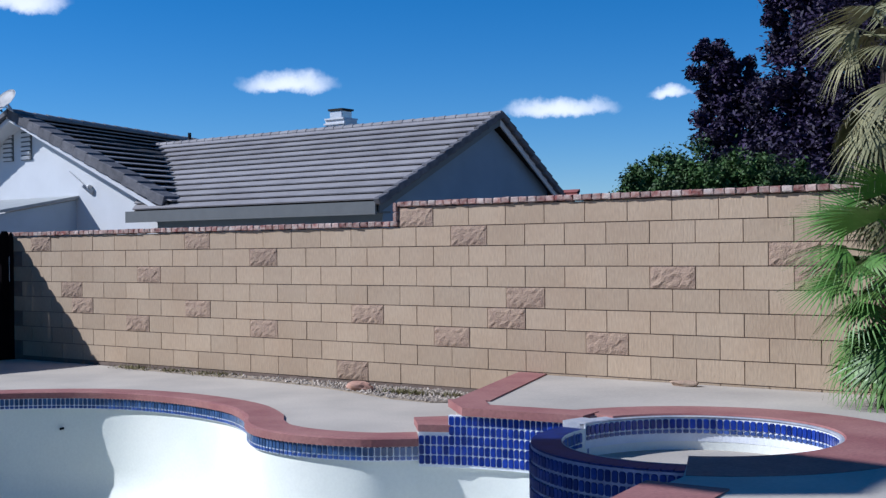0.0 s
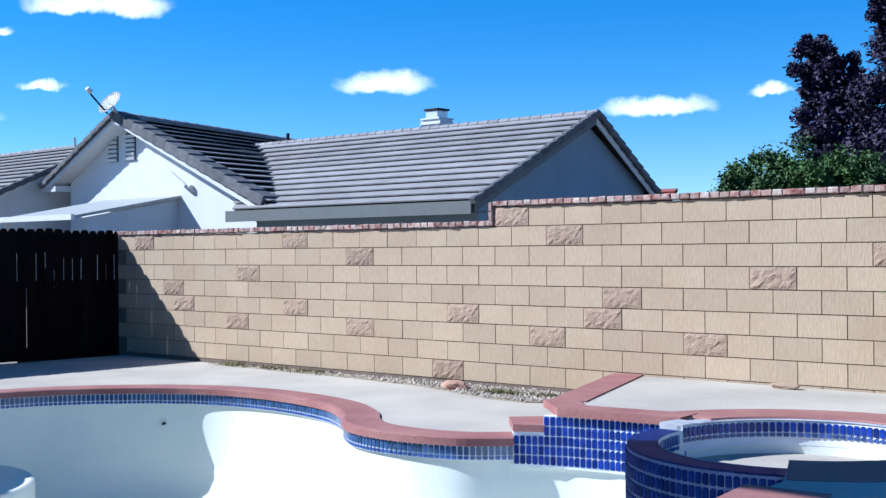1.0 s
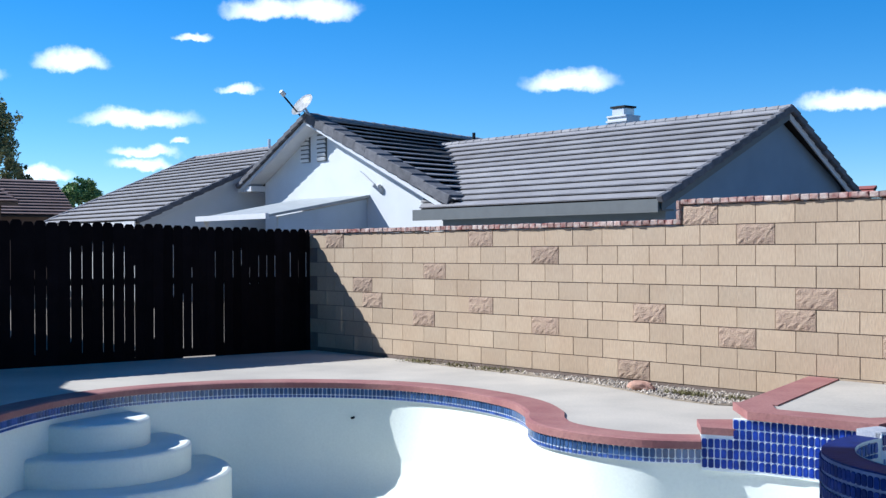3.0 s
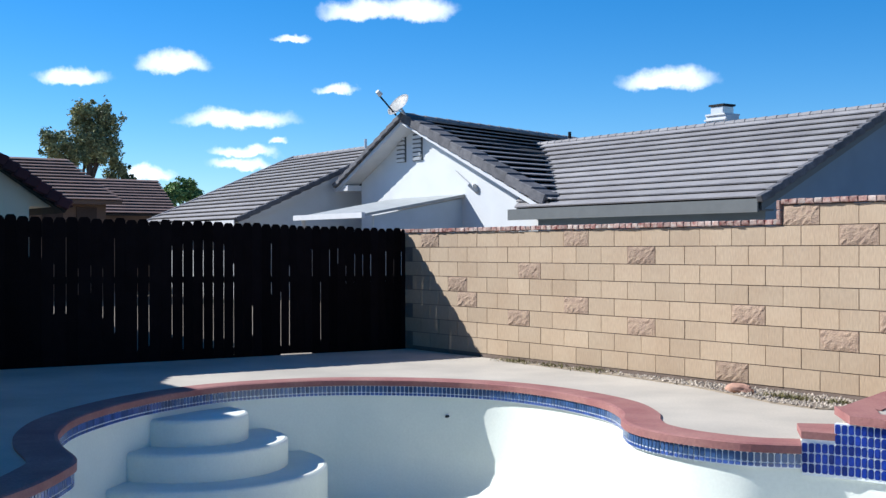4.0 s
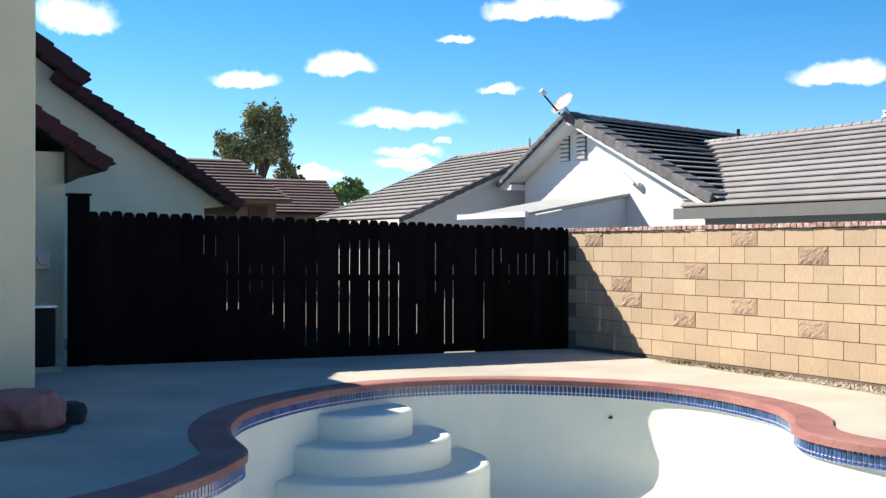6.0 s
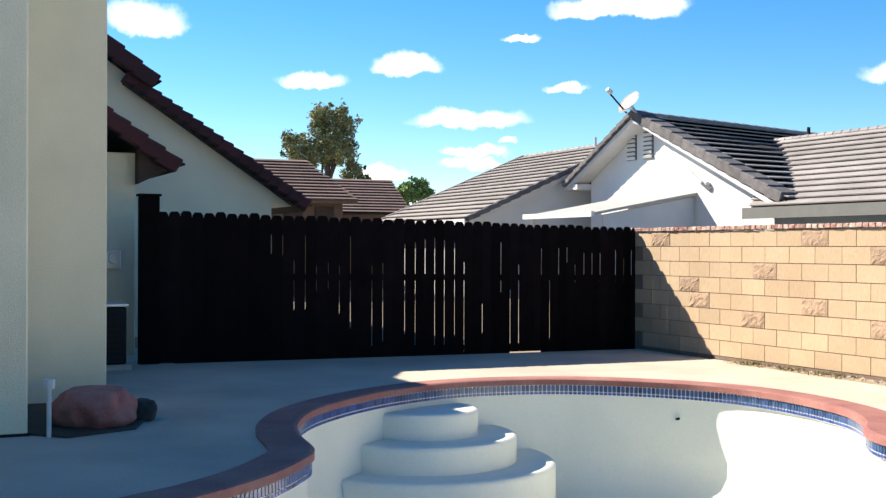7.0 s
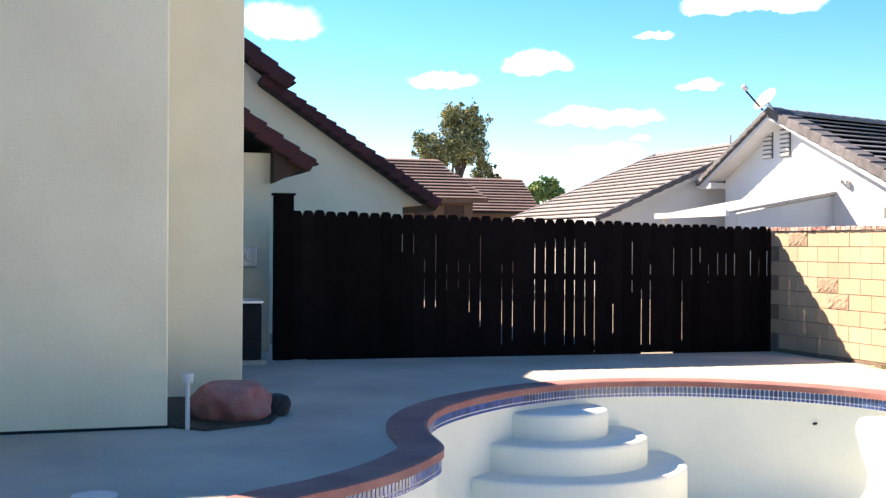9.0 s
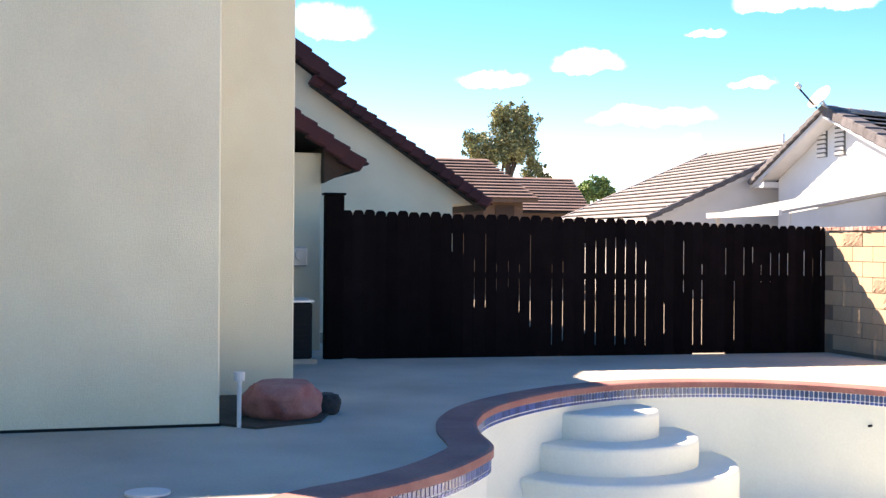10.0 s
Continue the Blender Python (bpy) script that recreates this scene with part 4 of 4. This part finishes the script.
# ---- plants ----
def leaf_cloud(count, blobs, size, seed, shape=1.0):
    """Many small leaves gathered in uneven clumps round the given centres."""
    rnd = random.Random(seed)
    verts, faces = [], []
    clumps = []
    for cx, cy, cz, r, n in blobs:
        for _ in range(n):
            d = Vector((rnd.gauss(0, 1), rnd.gauss(0, 1), rnd.gauss(0, 1))).normalized() * r * rnd.uniform(0.35, 1.0)
            clumps.append((Vector((cx, cy, cz)) + Vector((d.x, d.y, d.z * shape)), r * rnd.uniform(0.12, 0.3)))
    for _ in range(count):
        c, r = rnd.choice(clumps)
        p = c + Vector((rnd.gauss(0, 0.5), rnd.gauss(0, 0.5), rnd.gauss(0, 0.5))) * r
        a = Vector((rnd.gauss(0, 1), rnd.gauss(0, 1), rnd.gauss(0, 0.7))).normalized()
        b = a.cross(Vector((rnd.gauss(0, 1), rnd.gauss(0, 1), rnd.gauss(0, 1)))).normalized()
        s = size * rnd.uniform(0.6, 1.3)
        k = len(verts)
        verts += [tuple(p - a * s), tuple(p + b * s * 0.45), tuple(p + a * s), tuple(p - b * s * 0.45)]
        faces.append((k, k + 1, k + 2, k + 3))
    me = bpy.data.meshes.new("leaves")
    me.from_pydata(verts, [], faces)
    return me, clumps


def tree(label, base, height, blobs, count, size, mat, seed, name="tree", shape=1.0, girth=0.12):
    t = thing(name, label, "tree" if name == "tree" else "shrub")
    rnd = random.Random(seed)
    me, clumps = leaf_cloud(count, blobs, size, seed, shape)
    me.materials.append(mat)
    crown = new("crown", me)
    crown.parent = t
    base = Vector(base)
    fork = base + Vector((0, 0, height))
    part("trunk", tube(base, fork, girth, girth * 0.7, 10), M_BARK, t)
    for cx, cy, cz, r, n in blobs:
        mid = fork.lerp(Vector((cx, cy, cz)), 0.5) + Vector((rnd.uniform(-0.1, 0.1), rnd.uniform(-0.1, 0.1), 0))
        bm = tube(fork, mid, girth * 0.5, girth * 0.35, 7)
        tube(mid, (cx, cy, cz), girth * 0.35, girth * 0.1, 7, bm=bm)
        part("limb", bm, M_BARK, t)
    return t


tree("dense dark purple-leaved plum tree behind the block wall", (3.0, 4.2, -0.06), 2.0,
     [(1.75, 4.2, 3.48, 0.4, 34), (1.85, 4.2, 2.98, 0.42, 34), (1.62, 4.2, 3.72, 0.28, 14), (1.95, 4.2, 2.5, 0.5, 34), (2.75, 4.2, 4.5, 0.45, 26), (2.72, 4.2, 3.9, 0.45, 34),
      (2.8, 4.2, 3.2, 0.65, 50), (2.6, 4.2, 2.5, 0.6, 44), (3.4, 4.2, 4.7, 0.8, 44), (3.6, 4.2, 3.6, 1.0, 56), (4.3, 4.2, 4.3, 1.0, 44), (3.5, 4.0, 2.5, 0.9, 44), (4.6, 4.0, 2.9, 1.0, 40)],
     190000, 0.034, M_PLUM, 21)
tree("dense round green shrub behind the block wall", (2.4, 2.2, -0.06), 1.2,
     [(1.35, 2.2, 1.7, 0.38, 40), (1.66, 2.2, 1.85, 0.46, 60), (2.0, 2.2, 1.94, 0.5, 70), (2.35, 2.2, 1.97, 0.52, 70), (2.75, 2.2, 1.94, 0.5, 70), (3.15, 2.2, 1.88, 0.5, 60), (3.6, 2.2, 1.8, 0.5, 50)],
     150000, 0.024, M_GREEN, 22, name="shrub", girth=0.07)
tree("olive-green tree rising behind far roofs", (-43.0, 7.7, -0.06), 3.6,
     [(-43, 7.6, 7.15, 0.7, 44), (-43, 8.6, 7.05, 0.7, 44), (-43, 8.05, 6.5, 1.0, 70), (-43, 8.4, 5.7, 0.9, 60), (-43, 6.3, 5.85, 0.7, 44), (-43, 6.85, 5.5, 0.75, 44), (-43, 7.6, 5.6, 0.8, 44),
      (-43, 9.0, 4.9, 0.55, 34), (-43, 9.45, 4.4, 0.4, 20)],
     24000, 0.075, M_OLIVE, 23, girth=0.2)
tree("small round green tree beyond the far house", (-42, 11.5, -0.06), 2.6,
     [(-42, 11.1, 3.8, 0.55, 60), (-42, 11.6, 4.0, 0.6, 70), (-42, 12.1, 3.8, 0.5, 50)], 9000, 0.07, M_FRESH, 24)


def frond(length, droop, seed, dry):
    """A fan leaf: a stalk and a spread of narrow folded blades, pointing along +x."""
    rnd = random.Random(seed)
    bm = bmesh.new()
    stalk = length * 0.55
    tube((0, 0, 0), (stalk, 0, 0), 0.016, 0.01, 6, bm=bm)
    n = 34
    for i in range(n):
        a = radians(-105 + 210 * i / (n - 1)) + rnd.uniform(-0.03, 0.03)
        ln = length * (0.62 if abs(a) < 1.2 else 0.5) * rnd.uniform(0.85, 1.05)
        w = 0.017
        base = Vector((stalk, 0, 0))
        prev = None
        for k in range(5):
            f = k / 4
            fall = -droop * f * f * ln * rnd.uniform(0.9, 1.1)
            c = base + Vector((math.cos(a) * ln * f, math.sin(a) * ln * f, fall))
            ww = w * (0.5 + 1.2 * f if f < 0.4 else 1.0 - 0.92 * (f - 0.4) / 0.6)
            sidev = Vector((-math.sin(a), math.cos(a), 0)) * ww
            pair = (bm.verts.new(c - sidev), bm.verts.new(c + sidev + Vector((0, 0, 0.004))))
            if prev:
                bm.faces.new((prev[0], prev[1], pair[1], pair[0]))
            prev = pair
    me = bpy.data.meshes.new("frond")
    bm.to_mesh(me)
    bm.free()
    me.materials.append(M_PALM_DRY if dry else M_PALM)
    return me


palm = thing("palm_tree", "young fan palm with green and dry hanging leaves beside the wall", "palm tree")
PB = Vector((5.27, -0.6, 0.235))
part("trunk", tube(PB, PB + Vector((0, 0, 2.6)), 0.17, 0.13, 12), M_BARK, palm)
green_f, dry_f = [frond(1.0, d, s, False) for s, d in ((1, 0.25), (2, 0.5))], [frond(1.0, d, s, True) for s, d in ((3, 0.5), (4, 0.8))]
rnd = random.Random(5)
for zc, tilt0, tilt1, count, kinds, sc in ((1.2, -25, 45, 15, green_f, 0.78), (0.85, -70, -45, 12, green_f, 0.8), (2.45, -55, -15, 12, dry_f, 0.72), (2.75, -10, 60, 12, dry_f, 0.6), (1.0, -55, 0, 13, green_f, 0.75), (1.9, -75, -60, 9, dry_f, 0.7), (0.5, -80, -60, 8, green_f, 0.5)):
    for i in range(count):
        ang = 360 * i / count + rnd.uniform(-14, 14)
        o = new("frond", rnd.choice(kinds))
        o.parent = palm
        o.matrix_basis = (Matrix.Translation(PB + Vector((0, 0, zc + rnd.uniform(-0.12, 0.12)))) @ Matrix.Rotation(radians(ang), 4, "Z")
                          @ Matrix.Rotation(-radians(rnd.uniform(tilt0, tilt1)), 4, "Y") @ Matrix.Rotation(radians(rnd.uniform(-30, 30)), 4, "X") @ Matrix.Scale(sc * rnd.uniform(0.9, 1.1), 4))

# ---- tiles on pool, raised edge and spa, last ----
band_rows = [(-0.084, True), (-0.137, False)]
lay(low_edge, band_rows, 0.006, pool, tall_old, side, "small_tiles", M_TILE_SMALL, gate=lambda p: p.y > -5.2)
lay([Vector((2.285, -2.605)), Vector((2.5, -2.51))], [(0.002, True), (-0.072, True), (-0.146, True)], 0.003, spa, tall_cobalt, -1, "small_tiles", M_TILE_SMALL)
part("face_bed", sweep([Vector((2.285, -2.605)), Vector((2.5, -2.51))], [(0.0, -0.2), (0.0, 0.064), (0.02, 0.064), (0.02, -0.2)]), M_GROUT, spa, "grouted face below the step")
face_line = [Vector((2.5, -2.51)), Vector((2.65, -2.45)), Vector((3.0, -2.38)), Vector((3.52, -2.36))]
part("face_bed", sweep(face_line, [(-0.004, -0.2), (-0.004, 0.19), (0.05, 0.19), (0.05, -0.2)]), M_GROUT, spa, "grouted face below the raised deck")
lay(face_line, [(0.15, True), (0.076, True), (0.002, True), (-0.072, True), (-0.146, True)], 0.005, spa, tall_cobalt, -1, "small_tiles", M_TILE_SMALL, gate=lambda p: True)
lay([ring(1.07, d) for d in DAM], [(0.135, True), (0.052, True), (-0.031, True), (-0.114, True), (-0.197, True), (-0.28, True), (-0.363, True)], 0.004, spa, tall_cobalt, -1, "outer_tiles", M_TILE_DAM, gate=lambda p: False)
lay([ring(0.866, d) for d in range(176, -69, -4)], [(0.184, True), (0.131, False)], 0.002, spa, tall_cobalt, -1, "inner_tiles", M_TILE_SMALL, gate=lambda p: p.y > -2.9)
lay([ring(0.866, d) for d in range(236, 179, -4)], [(0.145, True), (0.092, False)], 0.002, spa, tall_cobalt, -1, "inner_tiles", M_TILE_SMALL, gate=lambda p: False)
for d in DAM[:-1]:
    bm = sweep([ring(1.0, d + 0.07), ring(1.0, d + 3.93)], [(-0.068, 0.186), (-0.068, 0.197), (0.127, 0.197), (0.127, 0.186)])
    part("rim_tile", bm, M_TILE_DAM, spa)
